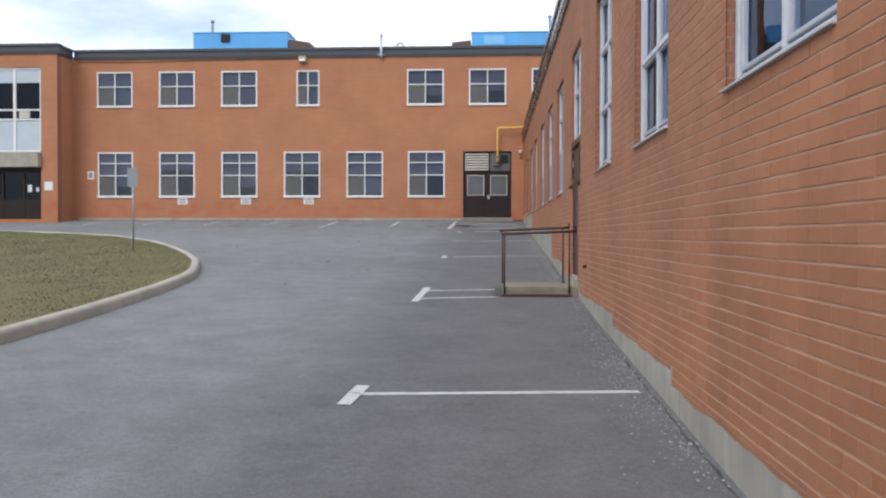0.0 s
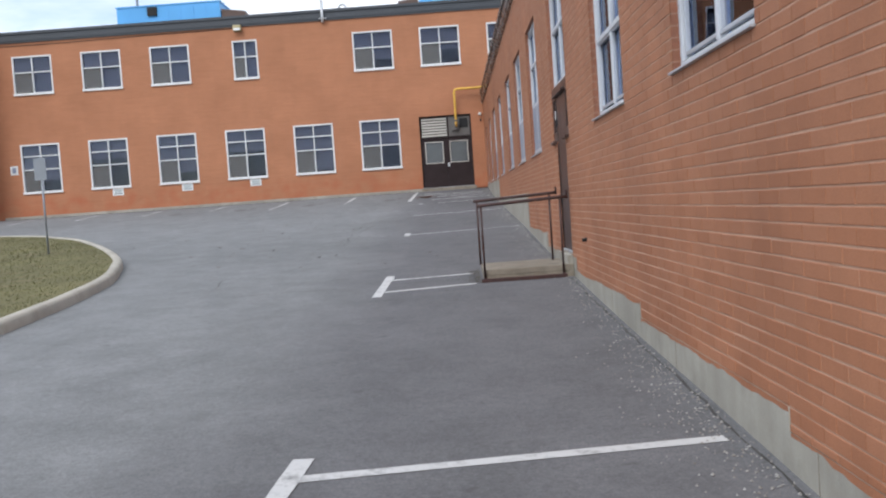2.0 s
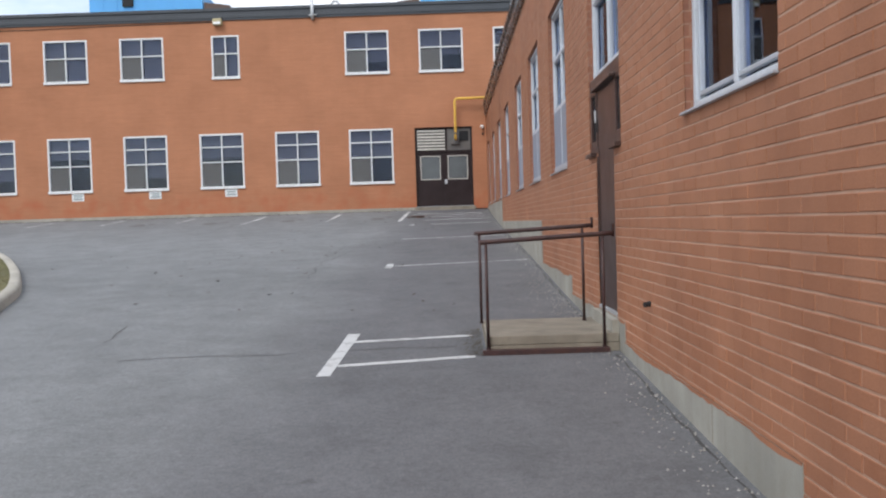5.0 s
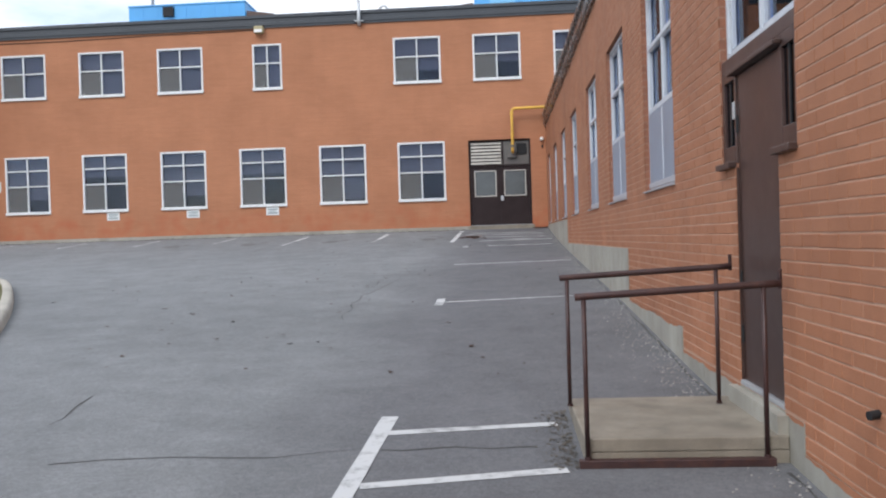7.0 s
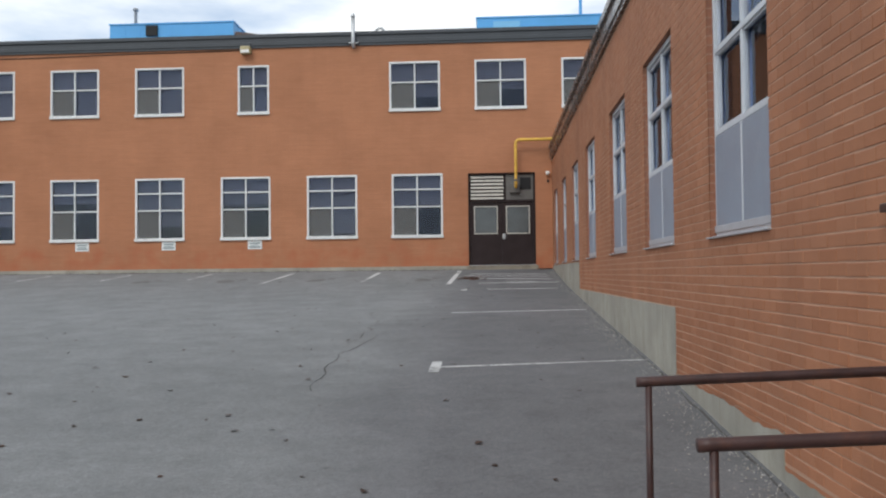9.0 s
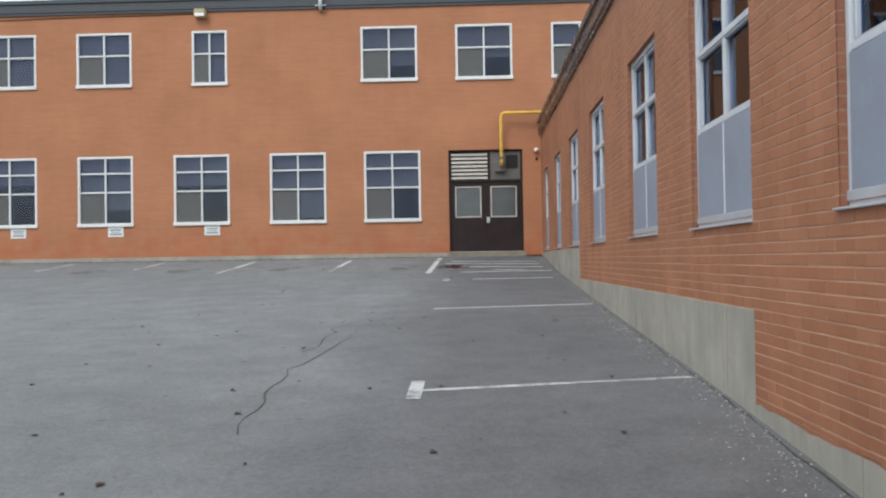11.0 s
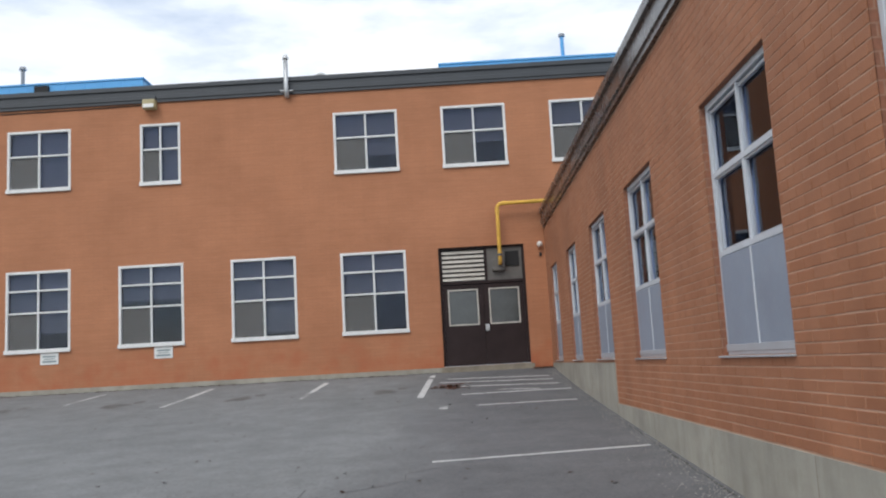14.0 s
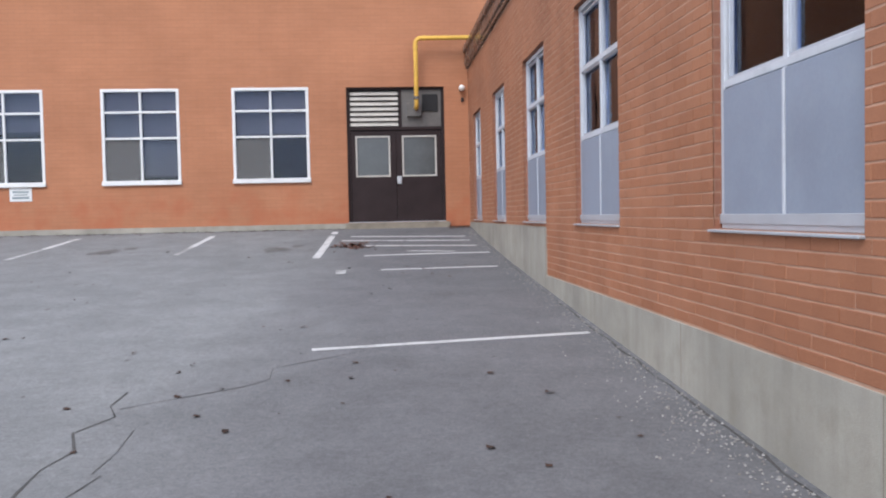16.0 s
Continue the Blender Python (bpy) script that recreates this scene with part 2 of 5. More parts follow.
def asphalt_mat():
    m, nt, n, l, p = nodes_of("asphalt")
    co = n.new("ShaderNodeNewGeometry").outputs["Position"]
    sep = n.new("ShaderNodeSeparateXYZ")
    l.new(co, sep.inputs[0])
    big, mid, fine = noise_node(n, l, co, 0.22, 6, 0.6), noise_node(n, l, co, 1.7, 7, 0.62), noise_node(n, l, co, 70, 4, 0.7)
    col = ramp(n, l, big, 0.3, 0.7, (0.209, 0.213, 0.213), (0.257, 0.261, 0.262))
    col = mixc(n, l, "MULTIPLY", 1.0, col, ramp(n, l, mid, 0.3, 0.72, (0.82, 0.82, 0.82), (1.08, 1.08, 1.08)))
    # newer, darker strip of asphalt along the wing, with a wandering edge
    edge = n.new("ShaderNodeMath")
    edge.operation = "MULTIPLY_ADD"
    l.new(noise_node(n, l, co, 0.5, 5, 0.6), edge.inputs[0])
    edge.inputs[1].default_value = 2.2
    l.new(sep.outputs["X"], edge.inputs[2])
    mr = n.new("ShaderNodeMapRange")
    mr.inputs["From Min"].default_value, mr.inputs["From Max"].default_value = -2.6, -1.2
    l.new(edge.outputs[0], mr.inputs["Value"])
    col = mixc(n, l, "MULTIPLY", mr.outputs[0], col, (0.74, 0.725, 0.745))
    col = mixc(n, l, "MULTIPLY", 0.8, col, ramp(n, l, fine, 0.3, 0.7, (0.64, 0.64, 0.64), (1.16, 1.16, 1.16)))
    grain = noise_node(n, l, co, 22, 5, 0.7)
    col = mixc(n, l, "MULTIPLY", 0.7, col, ramp(n, l, grain, 0.32, 0.68, (0.78, 0.78, 0.78), (1.14, 1.14, 1.14)))
    col = mixc(n, l, "MULTIPLY", 0.4, col, ramp(n, l, noise_node(n, l, co, 6.5, 6, 0.68), 0.34, 0.66, (0.88, 0.88, 0.88), (1.08, 1.08, 1.08)))
    vo = n.new("ShaderNodeTexVoronoi")
    vo.inputs["Scale"].default_value = 120
    l.new(co, vo.inputs["Vector"])
    col = mixc(n, l, "MIX", ramp(n, l, vo.outputs["Distance"], 0.08, 0.2, (0.35,) * 3, (0, 0, 0)), col, (0.30, 0.30, 0.29))
    spots = noise_node(n, l, co, 5.5, 3, 0.5)
    col = mixc(n, l, "MIX", ramp(n, l, spots, 0.70, 0.76, (0, 0, 0), (0.5,) * 3), col, (0.075, 0.073, 0.072))
    l.new(col, p.inputs["Base Color"])
    p.inputs["Roughness"].default_value, p.inputs["Specular IOR Level"].default_value = 0.9, 0.2
    b = n.new("ShaderNodeBump")
    b.inputs["Strength"].default_value, b.inputs["Distance"].default_value = 0.5, 0.008
    l.new(fine, b.inputs["Height"])
    l.new(b.outputs[0], p.inputs["Normal"])
    return m


def worn_paint(name, under, amount):
    m, nt, n, l, p = nodes_of(name)
    co = n.new("ShaderNodeNewGeometry").outputs["Position"]
    w = noise_node(n, l, co, 9, 8, 0.75)
    w2 = noise_node(n, l, co, 1.1, 3, 0.5)
    add = n.new("ShaderNodeMath")
    add.operation = "MULTIPLY_ADD"
    l.new(w2, add.inputs[0])
    add.inputs[1].default_value = 0.5
    l.new(w, add.inputs[2])
    col = mixc(n, l, "MIX", ramp(n, l, add.outputs[0], amount - 0.12, amount + 0.1, (0, 0, 0), (1, 1, 1)), (0.55, 0.55, 0.54), under)
    l.new(col, p.inputs["Base Color"])
    p.inputs["Roughness"].default_value = 0.8
    return m


COURSE, BED = 0.0795, 0.0085
BRICK_A, BRICK_B = (0.464, 0.214, 0.117), (0.420, 0.182, 0.094)
M_BRICK_FAR = brick_painted("painted_brick_far", "X")
M_BRICK_SIDE = brick_painted("painted_brick_side", "Y")
M_REVEAL = reveal_brick("bare_brick_reveal")
M_BRICK = brick_piece("brick_clay", "island")
M_BRICK_ONE = brick_piece("brick_clay_single", "object")
M_MORTAR = mat("mortar", (0.50, 0.315, 0.22), 0.9, 0.2, 150, 2, 0.3, dirt=(0.44, 0.215, 0.12))
M_CONC = mat("concrete", (0.37, 0.35, 0.30), 0.88, 0.18, 120, 1.3, 0.3, dirt=(0.27, 0.25, 0.20), streak=0.3)
M_CONC_STEP = mat("concrete_step", (0.275, 0.24, 0.19), 0.88, 0.22, 140, 3.5, 0.35, dirt=(0.20, 0.175, 0.14), streak=0.25)
M_KERB = mat("kerb_concrete", (0.42, 0.39, 0.33), 0.9, 0.18, 110, 1.1, 0.3, dirt=(0.27, 0.25, 0.2))
M_ASPHALT = asphalt_mat()
M_CRACK = mat("crack_filler", (0.075, 0.072, 0.068), 0.95, 0.4, 90, 6, 0.2)
M_LINE = worn_paint("line_paint", (0.19, 0.19, 0.185), 0.88)
M_LINE_OLD = worn_paint("line_paint_faded", (0.19, 0.19, 0.185), 0.76)
M_WHITE = mat("white_frame_paint", (0.72, 0.72, 0.71), 0.45, 0.06, 80, 3, 0.03, dirt=(0.60, 0.59, 0.56))
M_PANEL = mat("grey_blue_panel", (0.265, 0.305, 0.375), 0.45, 0.10, 40, 1.6, 0.04, dirt=(0.30, 0.34, 0.40))
M_WING = mat("pale_grey_frame", (0.58, 0.61, 0.65), 0.42, 0.06, 80, 3, 0.03, dirt=(0.42, 0.44, 0.47))
M_ALU = mat("aluminium", (0.50, 0.53, 0.57), 0.38, 0.08, 90, 4, 0.04, metal=0.3)
M_BROWN = mat("brown_paint", (0.058, 0.031, 0.025), 0.36, 0.15, 60, 3, 0.04, dirt=(0.085, 0.055, 0.045))
M_DARKDOOR = mat("dark_door_paint", (0.032, 0.021, 0.021), 0.48, 0.18, 60, 3, 0.04, spec=0.18)
M_RAIL = mat("rail_paint", (0.055, 0.028, 0.026), 0.45, 0.25, 90, 7, 0.1, dirt=(0.10, 0.04, 0.025))
M_FASCIA = mat("grey_fascia", (0.060, 0.066, 0.075), 0.5, 0.1, 40, 1.2, 0.03)
M_FASCIA_BROWN = mat("brown_fascia", (0.070, 0.056, 0.050), 0.27, 0.15, 40, 1.8, 0.04, dirt=(0.12, 0.11, 0.10))
M_ROOF = mat("roof_membrane", (0.20, 0.19, 0.18), 0.9, 0.2, 60, 1, 0.2)
M_BLUE = mat("blue_cladding", (0.115, 0.39, 0.75), 0.45, 0.08, 30, 0.8, 0.03)
M_BLUE_PALE = mat("pale_blue_panel", (0.22, 0.52, 0.80), 0.45, 0.06, 30, 1, 0.03)
M_ROOFBROWN = mat("brown_roof_metal", (0.11, 0.07, 0.055), 0.6, 0.15, 40, 2, 0.05)
M_BLACK = mat("black_vent", (0.015, 0.015, 0.016), 0.7, 0.2, 40, 3, 0.05)
M_GALV = mat("galvanised", (0.52, 0.53, 0.54), 0.42, 0.12, 70, 4, 0.05, metal=0.5)
M_YELLOW = mat("yellow_pipe_paint", (0.72, 0.43, 0.07), 0.5, 0.12, 60, 5, 0.06, dirt=(0.55, 0.30, 0.05))
M_LOUVRE = mat("cream_louvre", (0.52, 0.49, 0.44), 0.55, 0.12, 60, 5, 0.05, dirt=(0.35, 0.32, 0.28))
M_GREYBOX = mat("grey_plate", (0.135, 0.125, 0.115), 0.55, 0.15, 60, 6, 0.05)
M_SIGN = mat("sign_white", (0.70, 0.71, 0.70), 0.5, 0.05, 60, 3, 0.0)
M_SIGNGREY = mat("sign_back_grey", (0.27, 0.29, 0.32), 0.5, 0.1, 60, 4, 0.03, metal=0.3)
M_INK = mat("sign_lettering", (0.24, 0.29, 0.30), 0.6, 0.05, 60, 3, 0.0)
M_INKBLUE = mat("sign_blue", (0.22, 0.25, 0.33), 0.6, 0.05, 60, 3, 0.0)
M_LAMP = mat("lamp_housing", (0.42, 0.36, 0.20), 0.5, 0.1, 60, 4, 0.03)
M_GLOBE = mat("lamp_globe", (0.80, 0.79, 0.76), 0.3, 0.03, 60, 4, 0.0)
M_BLIND = mat("blind_fabric", (0.135, 0.134, 0.154), 0.8, 0.1, 120, 1.4, 0.05)
M_CURTAIN = mat("brown_curtain", (0.31, 0.255, 0.245), 0.9, 0.2, 120, 2, 0.1)
# near-black plaster: the dimness of the rooms is put into this colour
M_INSIDE = mat("inside_shade_plaster", (0.045, 0.043, 0.047), 0.9, 0.1, 60, 1, 0.05)
M_GRASS_SOIL = mat("lawn_ground", (0.132, 0.122, 0.050), 0.95, 0.25, 35, 0.9, 0.5, dirt=(0.21, 0.165, 0.085))
M_BLADE = mat("grass_blade", (0.150, 0.144, 0.056), 0.8, 0.35, 8, 0.8, 0.0, island=0.25, dirt=(0.23, 0.19, 0.10))
M_HEAP = mat("brown_leaf", (0.17, 0.075, 0.05), 0.85, 0.3, 80, 9, 0.1, island=0.5)
M_LEAF = mat("dry_leaf", (0.07, 0.035, 0.022), 0.85, 0.3, 80, 9, 0.1, island=0.5)
M_SOIL = mat("soil_crumbs", (0.14, 0.12, 0.095), 0.95, 0.3, 90, 6, 0.2, island=0.4)
M_GRIT = mat("pale_grit", (0.40, 0.39, 0.37), 0.9, 0.2, 90, 5, 0.1, island=0.4)
M_GLASS = glass_mat("window_glass", (0.78, 0.80, 0.87), 1.42)
M_DARKGLASS = glass_mat("dark_glass", (0.30, 0.33, 0.37), 1.32)
M_NIGHTGLASS = glass_mat("unlit_glass", (0.05, 0.05, 0.055), 1.35)
# opaque door pane; the grey that the glass reflects is its base colour
M_DOORGLASS = mat("painted_reflection_glass", (0.075, 0.084, 0.085), 0.16, 0.2, 30, 2.0, 0.0, spec=0.8)
M_PALE = mat("pale_panel", (0.46, 0.51, 0.57), 0.5, 0.06, 60, 2, 0.02)


def screen_mat():
    m, nt, n, l, p = nodes_of("insect_screen_mesh")
    tr, mx = n.new("ShaderNodeBsdfTransparent"), n.new("ShaderNodeMixShader")
    p.inputs["Base Color"].default_value, p.inputs["Roughness"].default_value = (0.132, 0.132, 0.130, 1), 0.8
    mx.inputs[0].default_value = 0.62
    l.new(tr.outputs[0], mx.inputs[1])
    l.new(p.outputs[0], mx.inputs[2])
    l.new(mx.outputs[0], n["Material Output"].inputs[0])
    return m


M_SCREEN = screen_mat()


# ---------------------------------------------------------------- mesh helpers
def box(bm, x0, x1, y0, y1, z0, z1, bevel=0.0):
    r = bmesh.ops.create_cube(bm, size=1.0, matrix=Matrix.Translation(((x0 + x1) / 2, (y0 + y1) / 2, (z0 + z1) / 2)) @ Matrix.Diagonal((x1 - x0, y1 - y0, z1 - z0, 1)))
    if bevel:
        es = list({e for v in r["verts"] for e in v.link_edges})
        bmesh.ops.bevel(bm, geom=es, offset=bevel, segments=2, affect="EDGES", profile=0.5)
    return bm


def tube(bm, a, b, r, seg=14, r2=None):
    a, b = Vector(a), Vector(b)
    q = (b - a).to_track_quat("Z", "Y").to_matrix().to_4x4()
    bmesh.ops.create_cone(bm, cap_ends=True, segments=seg, radius1=r, radius2=r if r2 is None else r2, depth=(b - a).length,
                          matrix=Matrix.Translation((a + b) / 2) @ q)
    return bm


def bend(bm, pts, r, seg=12):
    """A pipe of radius r along a row of points, with mitred rings."""
    rings = []
    pts = [Vector(p) for p in pts]
    up = Vector((0.3, 1, 0.2)).normalized()
    for i, p in enumerate(pts):
        d = (pts[min(i + 1, len(pts) - 1)] - pts[max(i - 1, 0)]).normalized()
        u = d.cross(up).normalized()
        v = d.cross(u).normalized()
        rings.append([bm.verts.new(p + r * (math.cos(t) * u + math.sin(t) * v)) for t in np.linspace(0, 2 * math.pi, seg, endpoint=False)])
    for a, b in zip(rings, rings[1:]):
        for i in range(seg):
            bm.faces.new((a[i], a[(i + 1) % seg], b[(i + 1) % seg], b[i]))
    bm.faces.new(rings[0])
    bm.faces.new(rings[-1][::-1])
    bmesh.ops.recalc_face_normals(bm, faces=bm.faces[:])
    return bm


def arc(c, r, a0, a1, ax, ay, n=7):
    c, ax, ay = Vector(c), Vector(ax), Vector(ay)
    return [c + r * (math.cos(radians(t)) * ax + math.sin(radians(t)) * ay) for t in np.linspace(a0, a1, n)]


def mesh_of(name, bm, material, smooth=False):
    me = bpy.data.meshes.new(name)
    bm.to_mesh(me)
    bm.free()
    me.materials.append(material)
    if smooth:
        for p in me.polygons:
            p.use_smooth = True
    return me


def thing(name, bm, material, label="", category="", group="", kind="", smooth=False):
    return tagged(new(name, mesh_of(name, bm, material, smooth)), label, category, group, kind)


def holder(name, m, label="", category="", group="", kind=""):
    e = new(name)
    e.empty_display_size = 0.2
    e.matrix_world = m
    return tagged(e, label, category, group, kind)


def part(name, bm, material, parent, label="", smooth=False):
    ob = new(name, mesh_of(name, bm, material, smooth))
    ob.parent = parent
    if label:
        ob["label"] = label
    return ob


def raw(name, verts, faces, material):
    me = bpy.data.meshes.new(name)
    me.from_pydata(verts, [], faces)
    me.materials.append(material)
    me.update()
    return new(name, me)


NB = bmesh.new
FAR = Matrix(((1, 0, 0, 0), (0, 0, -1, 0), (0, 1, 0, 0), (0, 0, 0, 1)))      # local u right, v up, w out of a wall that faces south
SIDE = Matrix(((0, 0, -1, 0), (-1, 0, 0, 0), (0, 1, 0, 0), (0, 0, 0, 1)))    # the same for the wing's wall, which faces west

WALL_Y, ROOF_FAR, TOP_FAR = 40.0, 9.475, 9.93
ROOF_SIDE, TOP_SIDE = 5.55, 6.02


# ---------------------------------------------------------------- ground
GY = (-60, -10, 0, 6.3, 9.3, 11.8, 14, 16.5, 18.8, 21.1, 24.5, 28, 30.8, 32.8, 36, 40)
GZ = (-2.6, -0.62, -0.24, -0.02, 0.12, 0.21, 0.34, 0.46, 0.60, 0.775, 0.965, 1.165, 1.335, 1.455, 1.68, 2.04)


def ground_z(y):
    """Height of the sloping yard: it climbs towards the two-storey block."""
    return float(np.mean([np.interp(y + d, GY, GZ) for d in (-1.5, -0.75, 0, 0.75, 1.5)])) if y < 38.5 else float(np.interp(y, GY, GZ))


def ground_sheet():
    xs = [-2500, -600, -150, -60] + [x for x in np.arange(-40, 6.1, 2.0)] + [30, 100, 600, 2500]
    ys = [-2500, -600, -150] + [y for y in np.arange(-60, -10, 5)] + [y for y in np.arange(-10, 41, 0.5)] + [60, 150, 600, 2500]
    verts = [(x, y, ground_z(y)) for y in ys for x in xs]
    k = len(xs)
    faces = [(j * k + i, j * k + i + 1, (j + 1) * k + i + 1, (j + 1) * k + i) for j in range(len(ys) - 1) for i in range(k - 1)]
    ob = raw("ground", verts, faces, M_ASPHALT)
    return tagged(ob, "weathered grey asphalt yard sloping up to the school", "ground", kind="structure")


ground = ground_sheet()


def stripe(points, width, lift=0.004, wobble=0.0, seed=1):
    """A flat band along a row of (x, y), laid on the ground."""
    rng = random.Random(seed)
    bm = NB()
    pts = []
    for (ax, ay), (bx, by) in zip(points, points[1:]):
        k = max(1, int(math.hypot(bx - ax, by - ay) / 0.25))
        pts += [(ax + (bx - ax) * i / k, ay + (by - ay) * i / k) for i in range(k)]
    pts.append(points[-1])
    if wobble:
        pts = [(x + rng.uniform(-wobble, wobble), y + rng.uniform(-wobble, wobble)) for x, y in pts]
    last = None
    for i, (x, y) in enumerate(pts):
        a, b = pts[max(i - 1, 0)], pts[min(i + 1, len(pts) - 1)]
        d = Vector((b[0] - a[0], b[1] - a[1])).normalized()
        h = width / 2 * (rng.uniform(0.35, 1.5) if wobble else rng.uniform(0.93, 1.07))
        row = [bm.verts.new((x - d.y * h, y + d.x * h, ground_z(y + d.x * h) + lift)), bm.verts.new((x + d.y * h, y - d.x * h, ground_z(y - d.x * h) + lift))]
        if last:
            bm.faces.new((last[0], last[1], row[1], row[0]))
        last = row
    bmesh.ops.recalc_face_normals(bm, faces=bm.faces[:])
    if bm.faces[:] and bm.faces[:][0].normal.z < 0:
        bmesh.ops.reverse_faces(bm, faces=bm.faces[:])
    return bm


LINES = (
    (((-2.44, 7.83), (-0.15, 8.04)), 0.095, M_LINE, "white painted bay line on the asphalt"),
    (((-2.49, 7.46), (-2.44, 8.14)), 0.115, M_LINE, "short white cap at the end of a bay line"),
    (((-2.45, 15.43), (-1.29, 15.60)), 0.10, M_LINE, "white painted line beside the concrete step"),
    (((-2.47, 14.36), (-1.29, 14.60)), 0.10, M_LINE, "white painted line beside the concrete step"),
    (((-2.54, 13.98), (-2.49, 15.86)), 0.12, M_LINE, "short white cap joining two painted lines"),
    (((-2.50, 21.92), (-0.11, 22.38)), 0.085, M_LINE_OLD, "worn white painted bay line on the asphalt"),
    (((-2.55, 21.58), (-2.55, 22.32)), 0.12, M_LINE_OLD, "worn white cap of a bay line"),
    (((-2.67, 28.04), (-0.15, 28.41)), 0.10, M_LINE, "white painted bay line on the asphalt"),
    (((-2.07, 33.45), (-0.29, 33.54)), 0.11, M_LINE, "faded white bay line on the asphalt"),
    (((-2.33, 35.28), (-1.60, 35.34), (-0.16, 35.38)), 0.13, M_LINE, "faded white hatching line near the doors"),
    (((-1.60, 35.85), (-0.75, 35.62)), 0.12, M_LINE_OLD, "faded white hatching line near the doors"),
    (((-2.32, 36.76), (-0.28, 36.42)), 0.13, M_LINE, "faded white hatching line near the doors"),
    (((-2.80, 37.66), (-0.31, 37.27)), 0.13, M_LINE, "faded white hatching line near the doors"),
    (((-2.64, 38.34), (-0.32, 37.97)), 0.13, M_LINE, "faded white hatching line near the doors"),
    (((-3.13, 35.10), (-3.03, 38.55)), 0.13, M_LINE, "white bay line running to the brick wall"),
    (((-3.01, 38.85), (-3.00, 39.30)), 0.13, M_LINE, "short white dash near the doorstep"),
    (((-2.64, 33.08), (-2.64, 33.50)), 0.15, M_LINE_OLD, "worn white cap of a bay line"),
    (((-5.64, 36.0), (-5.60, 37.2)), 0.10, M_LINE_OLD, "worn bay line running to the brick wall"),
    (((-5.60, 37.2), (-5.54, 39.0)), 0.12, M_LINE, "white bay line running to the brick wall"),
    (((-8.47, 35.9), (-8.39, 37.4)), 0.10, M_LINE_OLD, "worn bay line running to the brick wall"),
    (((-8.39, 37.4), (-8.31, 39.05)), 0.12, M_LINE, "white bay line running to the brick wall"),
    (((-11.12, 37.3), (-10.98, 39.15)), 0.12, M_LINE_OLD, "worn bay line running to the brick wall"),
    (((-13.79, 37.3), (-13.65, 39.15)), 0.12, M_LINE_OLD, "worn bay line running to the brick wall"),
    (((-16.46, 37.3), (-16.32, 39.15)), 0.12, M_LINE_OLD, "worn bay line running to the brick wall"),
    (((-19.14, 37.3), (-19.00, 39.15)), 0.12, M_LINE_OLD, "worn bay line running to the brick wall"),
)
for i, (pts, width, material, label) in enumerate(LINES):
    thing("parking_line", stripe(pts, width, 0.004 if len(pts) and "cap" not in label else 0.006, seed=i), material, label, "road marking", "painted bay lines")

CRACKS = (
    (((-3.87, 26.78), (-3.82, 26.19), (-3.90, 25.9), (-3.84, 25.54), (-3.84, 24.91), (-3.87, 24.41), (-3.96, 24.05)), 0.014),
    (((-3.52, 25.15), (-3.60, 24.70), (-3.68, 24.2), (-3.76, 23.58), (-3.85, 23.0), (-3.82, 22.42), (-3.77, 21.26), (-3.72, 20.5)), 0.017),
    (((-3.82, 26.42), (-3.36, 26.67), (-2.90, 27.09), (-2.90, 27.41), (-2.43, 27.78), (-2.15, 27.96)), 0.010),
    (((-4.5, 14.82), (-4.19, 14.92), (-3.79, 14.93), (-3.06, 14.92), (-2.57, 15.05), (-1.45, 15.08)), 0.014),
    (((-5.05, 15.8), (-5.07, 16.01), (-5.13, 16.75)), 0.012),
    (((-3.56, 25.9), (-3.52, 25.5), (-3.55, 25.2)), 0.009),
    (((-0.06, -2.0), (-0.06, 5.0), (-0.07, 12.0), (-0.06, 14.5)), 0.02),
    (((-0.06, 16.1), (-0.06, 22.0), (-0.07, 30.0), (-0.06, 38.8)), 0.018),
)
for i, (pts, width) in enumerate(CRACKS):
    ob = part("crack", stripe(pts, width, 0.003, 0.045 if i < 6 else 0.016, 40 + i), M_CRACK, ground, "dark crack in the asphalt")

M_STAIN = mat("oil_stained_asphalt", (0.125, 0.122, 0.117), 0.85, 0.3, 60, 5, 0.3)


def stain(cx, cy, rx, ry, seed):
    rng = random.Random(seed)
    bm = NB()
    ring = []
    for k in range(22):
        a = k * math.tau / 22
        q = rng.uniform(0.62, 1.15)
        x, y = cx + rx * q * math.cos(a), cy + ry * q * math.sin(a)
        ring.append(bm.verts.new((x, y, ground_z(y) + 0.003)))
    c = bm.verts.new((cx, cy, ground_z(cy) + 0.003))
    for p, q in zip(ring, ring[1:] + ring[:1]):
        bm.faces.new((c, p, q))
    part("oil_stain", bm, M_STAIN, ground, "dark oil stain in a parking bay")


for i, (x, y) in enumerate(((-3.94, 36.45), (-7.06, 36.65), (-9.7, 36.6), (-12.3, 36.7))):
    stain(x, y, 0.30, 0.42, 70 + i)
    stain(x + 0.35, y + 0.5, 0.14, 0.2, 90 + i)

# ---------------------------------------------------------------- grass island with its kerb
EDGE = ((-6.69, -30), (-6.69, -10), (-6.69, 4), (-6.69, 10), (-6.71, 12), (-6.75, 13.6), (-6.84, 15.3), (-7.09, 17.2), (-7.53, 18.75), (-8.03, 20.1), (-9.32, 22.6),
        (-11.07, 25.5), (-12.4, 27.1), (-13.95, 28.7), (-16.5, 30.2), (-19.0, 31.1), (-23.0, 32.0), (-34.0, 33.4))


